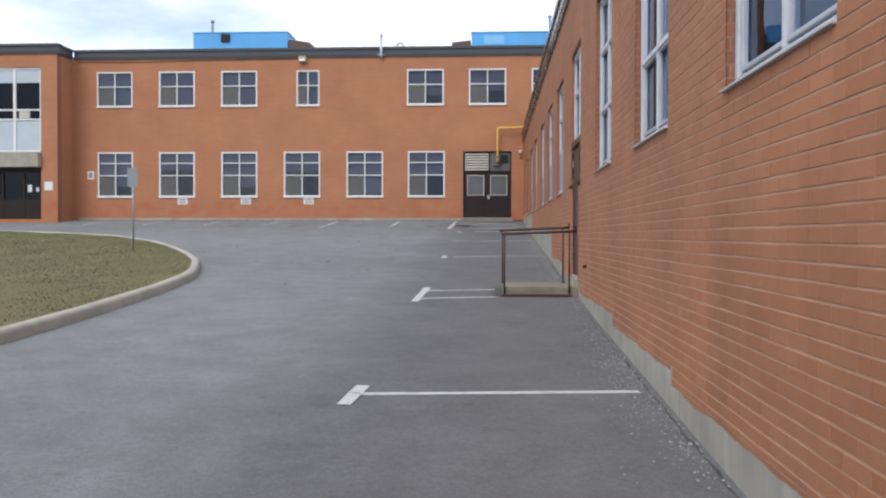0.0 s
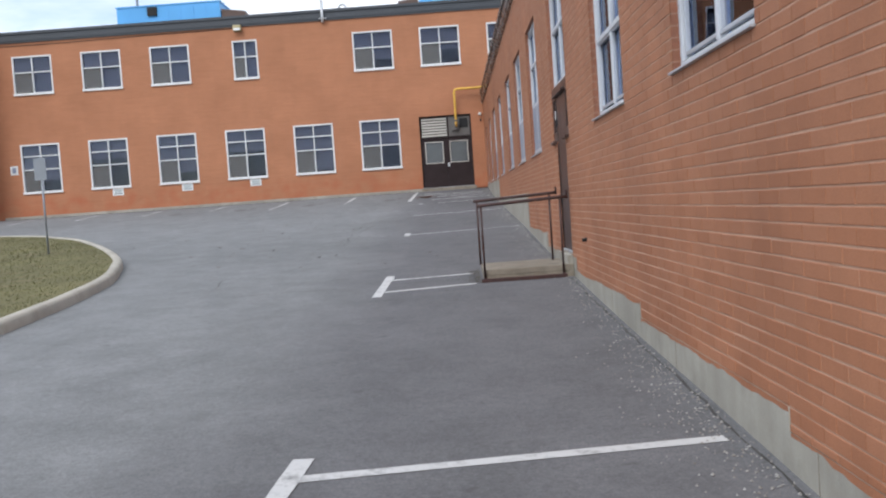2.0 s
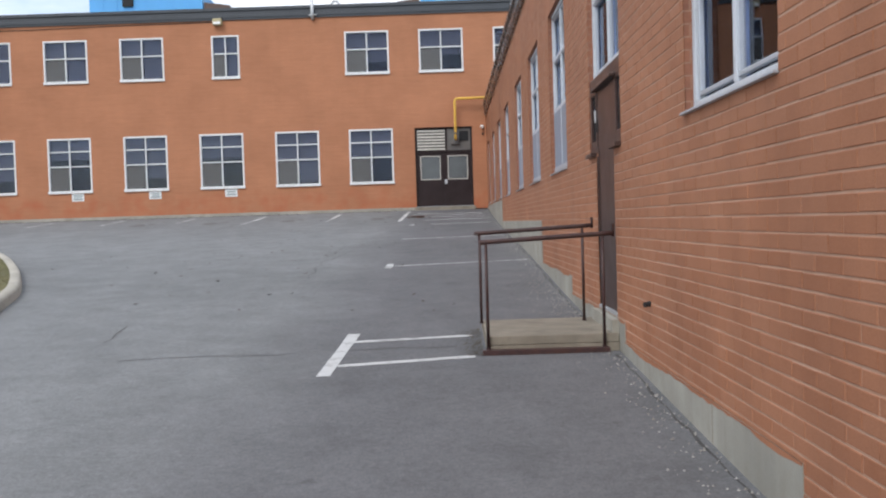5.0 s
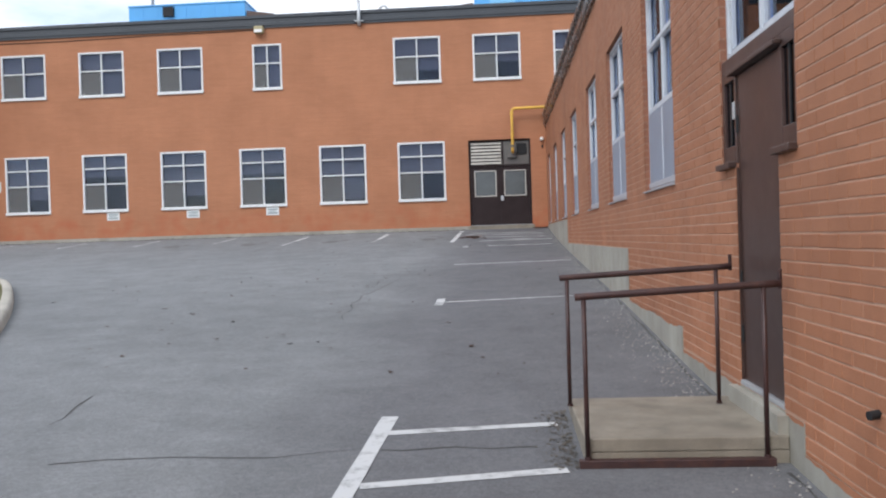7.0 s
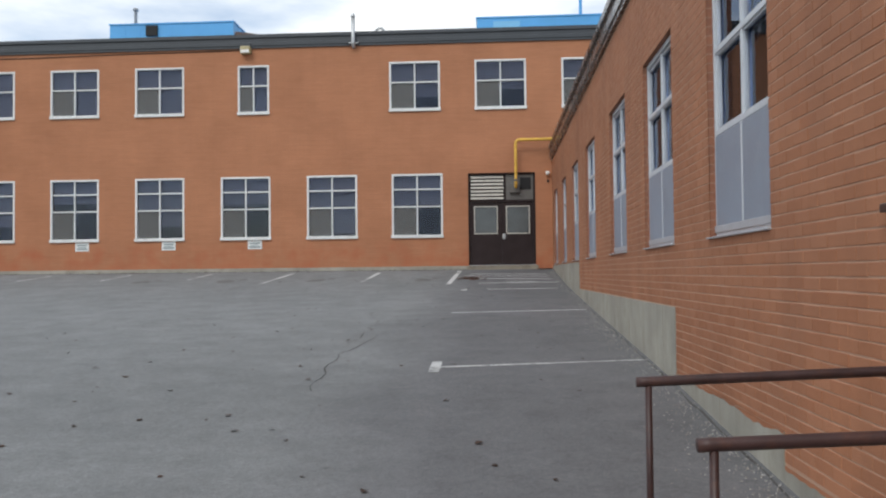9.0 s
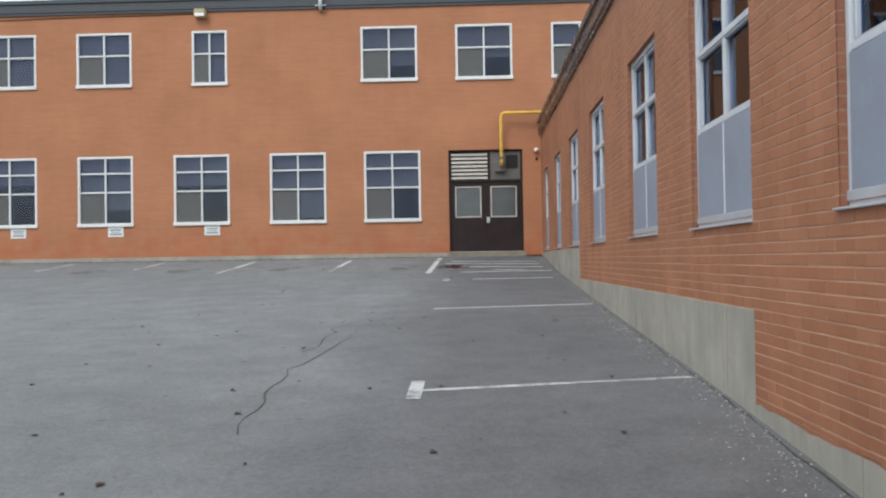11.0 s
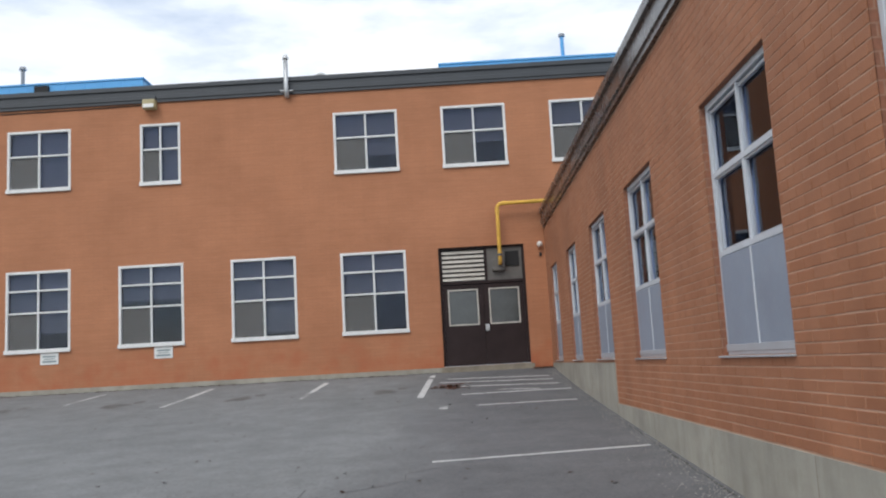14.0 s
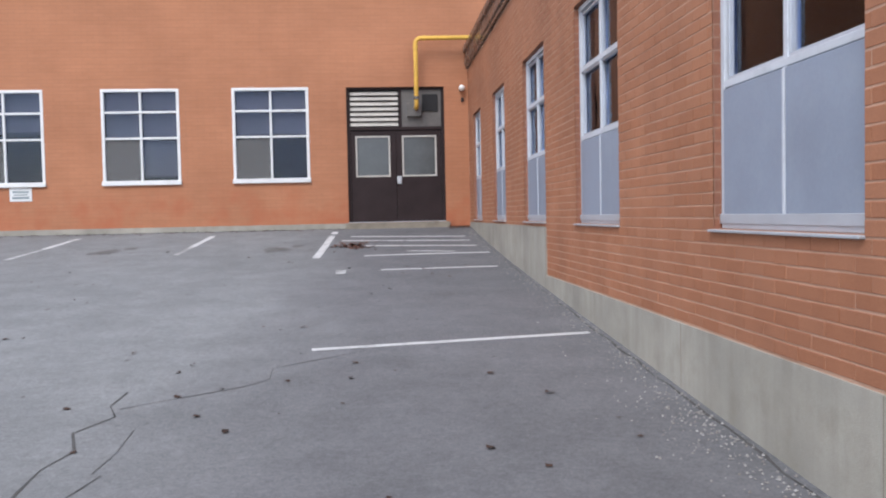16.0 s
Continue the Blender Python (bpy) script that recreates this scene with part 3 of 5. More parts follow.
def smooth_row(points, k=8):
    out = []
    for i in range(len(points) - 1):
        p = [Vector(points[max(0, min(len(points) - 1, j))]) for j in (i - 1, i, i + 1, i + 2)]
        for t in np.linspace(0, 1, k, endpoint=False):
            out.append(0.5 * (2 * p[1] + (p[2] - p[0]) * t + (2 * p[0] - 5 * p[1] + 4 * p[2] - p[3]) * t * t + (3 * p[1] - p[0] - 3 * p[2] + p[3]) * t ** 3))
    return out + [Vector(points[-1])]


edge = smooth_row(EDGE)


def inset(row, d):
    res = []
    for i, p in enumerate(row):
        t = (row[min(i + 1, len(row) - 1)] - row[max(i - 1, 0)]).normalized()
        res.append(Vector((p.x - t.y * d, p.y + t.x * d)))
    return res


def kerb():
    prof = ((0.0, -0.1), (0.012, 0.10), (0.03, 0.135), (0.06, 0.15), (0.15, 0.155), (0.175, 0.14), (0.18, 0.0))
    rows = [inset(edge, d) for d, _ in prof]
    verts, faces, n, k = [], [], len(edge), len(prof)
    for i in range(n):
        for j, (_, h) in enumerate(prof):
            p = rows[j][i]
            verts.append((p.x, p.y, ground_z(edge[i].y) + h + 0.006 * noise.noise(Vector((p.x * 2, p.y * 2, h * 9)))))
    faces = [(i * k + j, (i + 1) * k + j, (i + 1) * k + j + 1, i * k + j + 1) for i in range(n - 1) for j in range(k - 1)]
    ob = raw("kerb", verts, faces, M_KERB)
    for p in ob.data.polygons:
        p.use_smooth = True
    return tagged(ob, "pale concrete kerb round the grass island", "kerb", kind="structure")


kerb()
inner = inset(edge, 0.17)


def lawn_z(x, y):
    return ground_z(y) + 0.125 + 0.02 * noise.noise(Vector((x * 0.5, y * 0.5, 0)))


def lawn():
    verts, faces = [], []
    steps = 14
    for p in inner:
        far_x = -60.0
        for s in range(steps):
            u = (s / (steps - 1)) ** 2
            x, y = p.x + (far_x - p.x) * u, p.y
            verts.append((x, y, lawn_z(x, y)))
    faces = [(i * steps + s, i * steps + s + 1, (i + 1) * steps + s + 1, (i + 1) * steps + s) for i in range(len(inner) - 1) for s in range(steps - 1)]
    ob = raw("lawn", verts, [f[::-1] for f in faces], M_GRASS_SOIL)
    return tagged(ob, "short tired green and straw-coloured lawn inside the kerb", "lawn", kind="structure")


lawn()


def blades():
    rng = np.random.RandomState(5)
    iy, ix = np.array([p.y for p in inner]), np.array([p.x for p in inner])
    verts, faces = [], []
    for _ in range(42000):
        y = rng.uniform(7, 31)
        lim = np.interp(y, iy, ix)
        x = lim - 0.02 - abs(rng.normal(0, 1)) * 5.5
        h, a, w = rng.uniform(0.012, 0.03), rng.uniform(0, 6.28), rng.uniform(0.006, 0.013)
        z, k = lawn_z(x, y), len(verts)
        c, s = math.cos(a), math.sin(a)
        verts += [(x - c * w, y - s * w, z - 0.005), (x + c * w, y + s * w, z - 0.005), (x + s * h * 0.7 + rng.uniform(-0.02, 0.02), y - c * h * 0.7, z + h)]
        faces.append((k, k + 1, k + 2))
    return tagged(raw("grass", verts, faces, M_BLADE), "short straw-green grass blades on the island", "grass", kind="stuff")


blades()


# ---------------------------------------------------------------- walls with real openings
def wall_mesh(name, m, u0, u1, v0, v1, holes, thick, material, inner_material, label):
    """Wall in local (u, v, w), its face at w = 0, its back at w = -thick; holes are (u0, u1, v0, v1)."""
    us = sorted({u0, u1, *[h[0] for h in holes], *[h[1] for h in holes]})
    vs = sorted({v0, v1, *[h[2] for h in holes], *[h[3] for h in holes]})
    us, vs = [u for u in us if u0 <= u <= u1], [v for v in vs if v0 <= v <= v1]

    def solid(i, j):
        if not (0 <= i < len(us) - 1 and 0 <= j < len(vs) - 1):
            return False
        cu, cv = (us[i] + us[i + 1]) / 2, (vs[j] + vs[j + 1]) / 2
        return not any(h[0] < cu < h[1] and h[2] < cv < h[3] for h in holes)

    bm = NB()
    grid = {}

    def v(i, j, w):
        if (i, j, w) not in grid:
            grid[i, j, w] = bm.verts.new(m @ Vector((us[i], vs[j], w)))
        return grid[i, j, w]

    for i in range(len(us) - 1):
        for j in range(len(vs) - 1):
            if not solid(i, j):
                continue
            bm.faces.new((v(i, j, 0), v(i + 1, j, 0), v(i + 1, j + 1, 0), v(i, j + 1, 0)))
            bm.faces.new((v(i, j, -thick), v(i, j + 1, -thick), v(i + 1, j + 1, -thick), v(i + 1, j, -thick))).material_index = 1
            for di, dj, a, b in ((-1, 0, (i, j + 1), (i, j)), (1, 0, (i + 1, j), (i + 1, j + 1)), (0, -1, (i, j), (i + 1, j)), (0, 1, (i + 1, j + 1), (i, j + 1))):
                if not solid(i + di, j + dj):
                    bm.faces.new((v(*a, 0), v(*a, -thick), v(*b, -thick), v(*b, 0))).material_index = 2
    ob = new(name, mesh_of(name, bm, material))
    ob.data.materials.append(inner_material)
    ob.data.materials.append(M_REVEAL)
    return tagged(ob, label, "wall", kind="structure")


LOWER_X = (-19.73, -16.81, -13.88, -10.96, -8.06, -5.24)
UPPER_X = ((-19.75, 1.69), (-16.81, 1.69), (-13.88, 1.68), (-10.37, 1.06), (-5.29, 1.68), (-2.47, 1.68), (0.36, 1.68))
LOW_V, UP_V = (3.11, 5.19), (7.28, 8.91)
DOOR_U, DOOR_V = (-2.73, -0.54), (2.16, 5.18)
far_m = Matrix.Translation((0, WALL_Y, 0)) @ FAR
holes = [(x, x + 1.68, *LOW_V) for x in LOWER_X] + [(x, x + w, *UP_V) for x, w in UPPER_X] + [(*DOOR_U, *DOOR_V)]
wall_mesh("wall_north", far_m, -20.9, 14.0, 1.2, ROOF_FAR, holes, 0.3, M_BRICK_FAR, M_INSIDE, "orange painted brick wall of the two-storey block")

# wing to the east, one tall storey; near and far y of each opening
SIDE_WIN = ((4.43, 6.06), (7.72, 9.28), (10.93, 12.45), (14.45, 16.06), (17.80, 19.44), (20.93, 22.64), (24.15, 25.82), (27.90, 29.52), (31.16, 32.72), (34.50, 35.92), (37.75, 39.05))
SILL_Z, HEAD_Z = 2.19, 4.43
DOOR_Y, DOOR_Z = (14.78, 15.70), (0.655, 2.92)
side_m = SIDE.copy()
holes = [(-b, -a, SILL_Z, HEAD_Z) for a, b in SIDE_WIN] + [(-DOOR_Y[1], -DOOR_Y[0], DOOR_Z[0], SILL_Z)]
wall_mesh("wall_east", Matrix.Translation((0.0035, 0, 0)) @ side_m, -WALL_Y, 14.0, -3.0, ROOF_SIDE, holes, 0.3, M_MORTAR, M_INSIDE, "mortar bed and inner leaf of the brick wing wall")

# west wing: pier, glazed bay over a dark entrance
WEST_Y, WEST_X = 38.55, -20.9
west_m = Matrix.Translation((0, WEST_Y, 0)) @ FAR
wall_mesh("wall_northwest", west_m, -36.0, WEST_X, 1.2, ROOF_FAR, [(-28.0, -21.66, 2.06, 8.88)], 0.35, M_BRICK_FAR, M_INSIDE, "orange brick front of the projecting entrance wing")
ret = Matrix.Translation((WEST_X, 0, 0)) @ Matrix(((0, 0, 1, 0), (1, 0, 0, 0), (0, 1, 0, 0), (0, 0, 0, 1)))
wall_mesh("wall_return", ret, WEST_Y + 0.35, WALL_Y + 0.3, 1.2, ROOF_FAR, [], 0.3, M_BRICK_SIDE, M_INSIDE, "orange brick return of the entrance wing")


def closing(name, x0, x1, y0, y1, z0, z1, material, label, category="wall"):
    return thing(name, box(NB(), x0, x1, y0, y1, z0, z1), material, label, category, kind="structure")


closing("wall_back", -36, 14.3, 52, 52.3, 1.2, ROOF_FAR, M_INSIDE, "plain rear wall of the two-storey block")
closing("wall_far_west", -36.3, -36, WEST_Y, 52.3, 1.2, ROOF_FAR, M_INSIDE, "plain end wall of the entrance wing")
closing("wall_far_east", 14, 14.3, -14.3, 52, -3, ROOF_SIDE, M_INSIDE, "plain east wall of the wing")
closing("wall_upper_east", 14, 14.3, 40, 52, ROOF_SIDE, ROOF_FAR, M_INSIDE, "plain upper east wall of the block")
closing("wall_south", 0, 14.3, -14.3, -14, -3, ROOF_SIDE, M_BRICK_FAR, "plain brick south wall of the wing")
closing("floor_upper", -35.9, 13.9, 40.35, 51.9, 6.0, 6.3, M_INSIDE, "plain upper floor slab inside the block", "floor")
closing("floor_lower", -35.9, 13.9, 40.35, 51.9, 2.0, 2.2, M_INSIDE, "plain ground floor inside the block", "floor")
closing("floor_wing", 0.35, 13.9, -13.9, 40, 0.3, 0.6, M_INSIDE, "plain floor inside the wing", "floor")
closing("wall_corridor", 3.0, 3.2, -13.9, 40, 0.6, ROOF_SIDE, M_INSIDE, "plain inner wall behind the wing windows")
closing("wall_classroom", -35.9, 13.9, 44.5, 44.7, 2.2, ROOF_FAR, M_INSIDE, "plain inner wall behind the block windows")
closing("roof_far", -36.3, 14.3, 40.3, 52.3, ROOF_FAR, ROOF_FAR + 0.2, M_ROOF, "flat grey roof of the two-storey block", "roof")
closing("roof_west", -36.3, WEST_X - 0.3, WEST_Y + 0.36, 40.29, ROOF_FAR, ROOF_FAR + 0.2, M_ROOF, "flat grey roof of the entrance wing", "roof")
closing("roof_side", 0.3, 14.3, -14.3, 40.0, ROOF_SIDE, ROOF_SIDE + 0.2, M_ROOF, "flat grey roof of the single-storey wing", "roof")


def fascia(name, m, u0, u1, v0, v1, material, label):
    """Ribbed metal edge of a flat roof, standing proud of the wall."""
    bm = NB()
    h = v1 - v0
    prof = ((-0.3, v0 + 0.003), (0.05, v0 + 0.003), (0.05, v0 + 0.07), (0.075, v0 + 0.085), (0.075, v0 + h * 0.42), (0.055, v0 + h * 0.44), (0.055, v0 + h * 0.72), (0.10, v0 + h * 0.76), (0.10, v1), (-0.3, v1))
    a = [bm.verts.new(m @ Vector((u0, v, w))) for w, v in prof]
    b = [bm.verts.new(m @ Vector((u1, v, w))) for w, v in prof]
    k = len(prof)
    for i in range(k):
        bm.faces.new((a[i], b[i], b[(i + 1) % k], a[(i + 1) % k]))
    bm.faces.new(a)
    bm.faces.new(b[::-1])
    bmesh.ops.recalc_face_normals(bm, faces=bm.faces[:])
    return thing(name, bm, material, label, "fascia", kind="structure")


fascia("trim_fascia_north", far_m, -20.80, 14.3, ROOF_FAR, TOP_FAR, M_FASCIA, "dark grey ribbed metal roof fascia on brick")
fascia("trim_fascia_west", west_m, -36.3, WEST_X + 0.1, ROOF_FAR, TOP_FAR, M_FASCIA, "dark grey ribbed metal fascia of the entrance wing")
fascia("trim_fascia_return", ret, WEST_Y + 0.02, WALL_Y - 0.11, ROOF_FAR, TOP_FAR - 0.004, M_FASCIA, "dark grey metal fascia round the corner")
fascia("trim_fascia_east", side_m, -39.9, 14.3, ROOF_SIDE, TOP_SIDE, M_FASCIA_BROWN, "dark brown ribbed metal fascia of the wing")

# ---------------------------------------------------------------- concrete plinth in steps along the wing
PLINTH = ((-14.0, 7.52, 0.225), (7.52, 10.73, 0.345), (10.73, 14.44, 0.475), (14.44, 14.78, 0.65), (14.78, 15.70, 0.65), (15.70, 17.62, 0.65), (17.62, 20.93, 0.86), (20.93, 31.15, 1.53), (31.15, 39.96, 2.13))


def plinth_top(y):
    return next((z for a, b, z in PLINTH if a <= y < b), 2.13)


bm = NB()
for a, b, z in PLINTH:
    box(bm, -0.005, 0.007, a, b, -3.0, z - 0.001, 0.002)
plinth = thing("trim_plinth", bm, M_CONC, "stepped grey concrete footing under the brick wing", "plinth", kind="structure")
for a, b, z in PLINTH:
    for y in np.arange(math.ceil(max(a, 1.0) / 2.4) * 2.4, b - 0.2, 2.4):
        if y > 4:
            ob = part("form_joint", box(NB(), -0.0065, -0.004, y - 0.004, y + 0.004, ground_z(y) - 0.02, z - 0.006), M_CONC_STEP, plinth, "thin brownish form joint")


def paint_overlap(a, b, top, seed):
    """Orange wall paint that runs a little way down the footing, with an uneven lower edge."""
    bm = NB()
    last = None
    for i in range(int((b - a) / 0.05) + 1):
        y = min(a + i * 0.05, b - 0.005)
        d = 0.012 + 0.045 * max(0.0, noise.noise(Vector((y * 1.7, seed, 0))) + 0.25) + 0.015 * noise.noise(Vector((y * 9.0, seed, 4)))
        row = [bm.verts.new((-0.0060, y, top)), bm.verts.new((-0.0060, y, top - max(d, 0.004)))]
        if last:
            bm.faces.new((last[0], row[0], row[1], last[1]))
        last = row
    bmesh.ops.recalc_face_normals(bm, faces=bm.faces[:])
    part("paint_overlap", bm, M_BRICK, plinth, "orange paint run over the concrete edge")


for i, (a, b, z) in enumerate(PLINTH[:7]):
    if b > 3 and not DOOR_Y[0] - 0.1 < a < DOOR_Y[1] - 0.1:
        paint_overlap(max(a, 2.0), b, z + 0.004, i * 3.1)
closing("trim_wall_base", -20.6, -2.79, 39.93, 39.995, 1.6, 2.15, M_CONC, "low rough concrete strip under the brick wall", "plinth")
closing("door_step", -2.79, -0.47, 39.80, 39.995, 1.6, 2.155, M_CONC_STEP, "low concrete doorstep under the double doors", "step")


# ---------------------------------------------------------------- windows
def frame_mesh(w, h, border, vbars, hbars, bar, d0, d1):
    bm = NB()
    for a in ((0, w, 0, border), (0, w, h - border, h), (0, border, border, h - border), (w - border, w, border, h - border)):
        box(bm, a[0], a[1], a[2], a[3], d0, d1, 0.006)
    for u, va, vb in vbars:
        box(bm, u - bar / 2, u + bar / 2, va, vb, d0 + 0.004, d1 - 0.006, 0.005)
    for v, ua, ub in hbars:
        box(bm, ua, ub, v - bar / 2, v + bar / 2, d0 + 0.002, d1 - 0.003, 0.005)
    return bm


def blind_mesh(w, top, bottom, pitch=0.05):
    bm = NB()
    v = top
    while v - pitch > bottom:
        a = [bm.verts.new(p) for p in ((0.02, v, -0.006), (w - 0.02, v, -0.006), (w - 0.02, v - pitch * 0.95, 0.010), (0.02, v - pitch * 0.95, 0.010))]
        bm.faces.new(a[::-1])
        v -= pitch
    box(bm, 0.02, w - 0.02, v - 0.03, v, -0.014, 0.014)
    return bm


win_count = 0


def classroom_window(u, v, w, h, rows, blind, screens, dark=0):
    """A white-framed window of the far block: two columns of panes, rows gives the heights of the bars."""
    global win_count
    win_count += 1
    m = far_m @ Matrix.Translation((u, v, 0))
    win = holder("window_%d" % win_count, m, "white-framed %d-pane window in orange brick" % (2 * len(rows) + 2), "window", kind="structure")
    mid = w / 2
    part("window_frame", frame_mesh(w, h, 0.064, [(mid, 0.064, h - 0.064)], [(r, 0.064, w - 0.064) for r in rows], 0.046, -0.07, 0.012), M_WHITE, win)
    part("window_sill", box(NB(), -0.016, w + 0.016, -0.028, 0.075, 0.013, 0.060, 0.010), M_WHITE, win, "thick white sill")
    levels = [0.075, *rows, h - 0.075]
    for j, (a, b) in enumerate(zip(levels, levels[1:])):
        for c0, c1 in ((0.07, mid), (mid, w - 0.07)):
            part("pane", box(NB(), c0, c1, a, b, -0.045, -0.040), M_GLASS, win).visible_shadow = False
    if screens:
        part("insect_screen", box(NB(), 0.08, mid - 0.03, 0.08, rows[0] - 0.03, -0.030, -0.028), M_SCREEN, win, "grey insect screen").visible_shadow = False
    if blind is not None:
        b = thing("window_blind", blind_mesh(w - 0.1, h - 0.04, blind * h), M_BLIND, "pale grey slatted blind behind the panes", "blind", "classroom blinds")
        b.matrix_world = m @ Matrix.Translation((0.05, 0, -0.12))


for x, blind in zip(LOWER_X, (0.25, 0.60, 0.22, 0.55, 0.09, 0.52)):
    classroom_window(x, LOW_V[0], 1.68, LOW_V[1] - LOW_V[0], (1.0, 1.57), blind, True)
for (x, w), blind in zip(UPPER_X, (0.08, 0.06, 0.06, 0.08, 0.30, 0.42, 0.35)):
    classroom_window(x, UP_V[0], w, UP_V[1] - UP_V[0], (0.94,), blind, True)


def curtain_mesh(w, h, u0, u1):
    bm = NB()
    n = int((u1 - u0) / 0.025)
    prev = None
    for i in range(n + 1):
        u = u0 + (u1 - u0) * i / n
        d = 0.025 * math.sin(u * 42) + 0.012 * math.sin(u * 97)
        row = [bm.verts.new((u, 0.05, d)), bm.verts.new((u, h - 0.05, d * 0.7))]
        if prev:
            bm.faces.new((prev[0], row[0], row[1], prev[1]))
        prev = row
    return bm


RECESS = -0.085


def wing_window(y0, y1, kind):
    """Window of the wing, deep in the brick: white bars; kind 'panel' has grey-blue panels below, 'glass' is glazed to the sill, 'over_door' sits over the door bay."""
    global win_count
    win_count += 1
    w = y1 - y0
    base = SILL_Z if kind != "over_door" else 2.95
    h = HEAD_Z - base
    m = side_m @ Matrix.Translation((-y1, base, RECESS))
    text = {"panel": "white and grey window with grey-blue lower panels", "glass": "tall white-framed window in orange brick", "over_door": "white-framed window above the brown door"}[kind]
    win = holder("window_%d" % win_count, m, text, "window", kind="structure")
    mid = w / 2
    bar_low, bar_mid = 0.88, 1.58
    if kind == "panel":
        bars, start = [(bar_low, 0.05, w - 0.05), (bar_mid, 0.05, w - 0.05)], 0.10
        levels = [bar_low, bar_mid, h - 0.06]
    elif kind == "glass":
        bars, start = [(0.77, 0.05, w - 0.05), (1.54, 0.05, w - 0.05)], 0.07
        levels = [0.07, 0.77, 1.54, h - 0.06]
    else:
        bars, start = [(0.80, 0.05, w - 0.05)], 0.04
        levels = [0.04, 0.80, h - 0.06]
    part("window_frame", frame_mesh(w, h, 0.056, [(mid, 0.06, h - 0.05)], bars, 0.046, -0.05, 0.03), M_WING, win)
    for a, b in zip(levels, levels[1:]):
        for c0, c1 in ((0.06, mid), (mid, w - 0.06)):
            part("pane", box(NB(), c0, c1, a, b, -0.030, -0.025), M_GLASS, win).visible_shadow = False
            s = frame_mesh(c1 - c0 - 0.02, b - a - 0.03, 0.028, [], [], 0.03, -0.02, 0.014)
            s.transform(Matrix.Translation((c0 + 0.01, a + 0.015, 0)))
            part("sash", s, M_ALU, win, "pale aluminium sash")
    if kind == "panel":
        for c0, c1 in ((0.05, mid - 0.018), (mid + 0.018, w - 0.05)):
            part("panel", box(NB(), c0, c1, 0.09, bar_low - 0.03, -0.02, 0.034, 0.003), M_PANEL, win, "grey-blue infill panel")
        part("panel_joint", box(NB(), mid - 0.013, mid + 0.013, 0.09, bar_low - 0.03, 0.0, 0.039, 0.003), M_WING, win, "pale strip between the panels")
        part("panel_strip", box(NB(), 0.0, w, 0.03, 0.09, 0.0, 0.042, 0.004), M_ALU, win, "aluminium strip below the panels")
    if kind != "over_door":
        s = NB()
        box(s, -0.025, w + 0.004, -0.020, -0.004, 0.0, -RECESS + 0.028, 0.004)
        part("window_sill", s, M_ALU, win, "thin aluminium sill")
    for k, (u0, u1) in enumerate(((0.02, mid * 0.97), (mid * 1.03, w - 0.02)) if kind != "glass" else ((mid * 1.06, w - 0.06),)):
        c = thing("curtain", curtain_mesh(w, h, u0, u1), M_CURTAIN, "brown curtain hanging behind the glass", "curtain", "wing curtains")
        c.matrix_world = m @ Matrix.Translation((0, 0, -0.16))


for i, (a, b) in enumerate(SIDE_WIN):
    wing_window(a, b, "glass" if i < 3 else "over_door" if i == 3 else "panel")


# ---------------------------------------------------------------- double doors of the block
def plain_frame(u0, u1, v0, v1, b, d0, d1, bev=0.004):
    bm = frame_mesh(u1 - u0, v1 - v0, b, [], [], b, d0, d1)
    bm.transform(Matrix.Translation((u0, v0, 0)))
    return bm


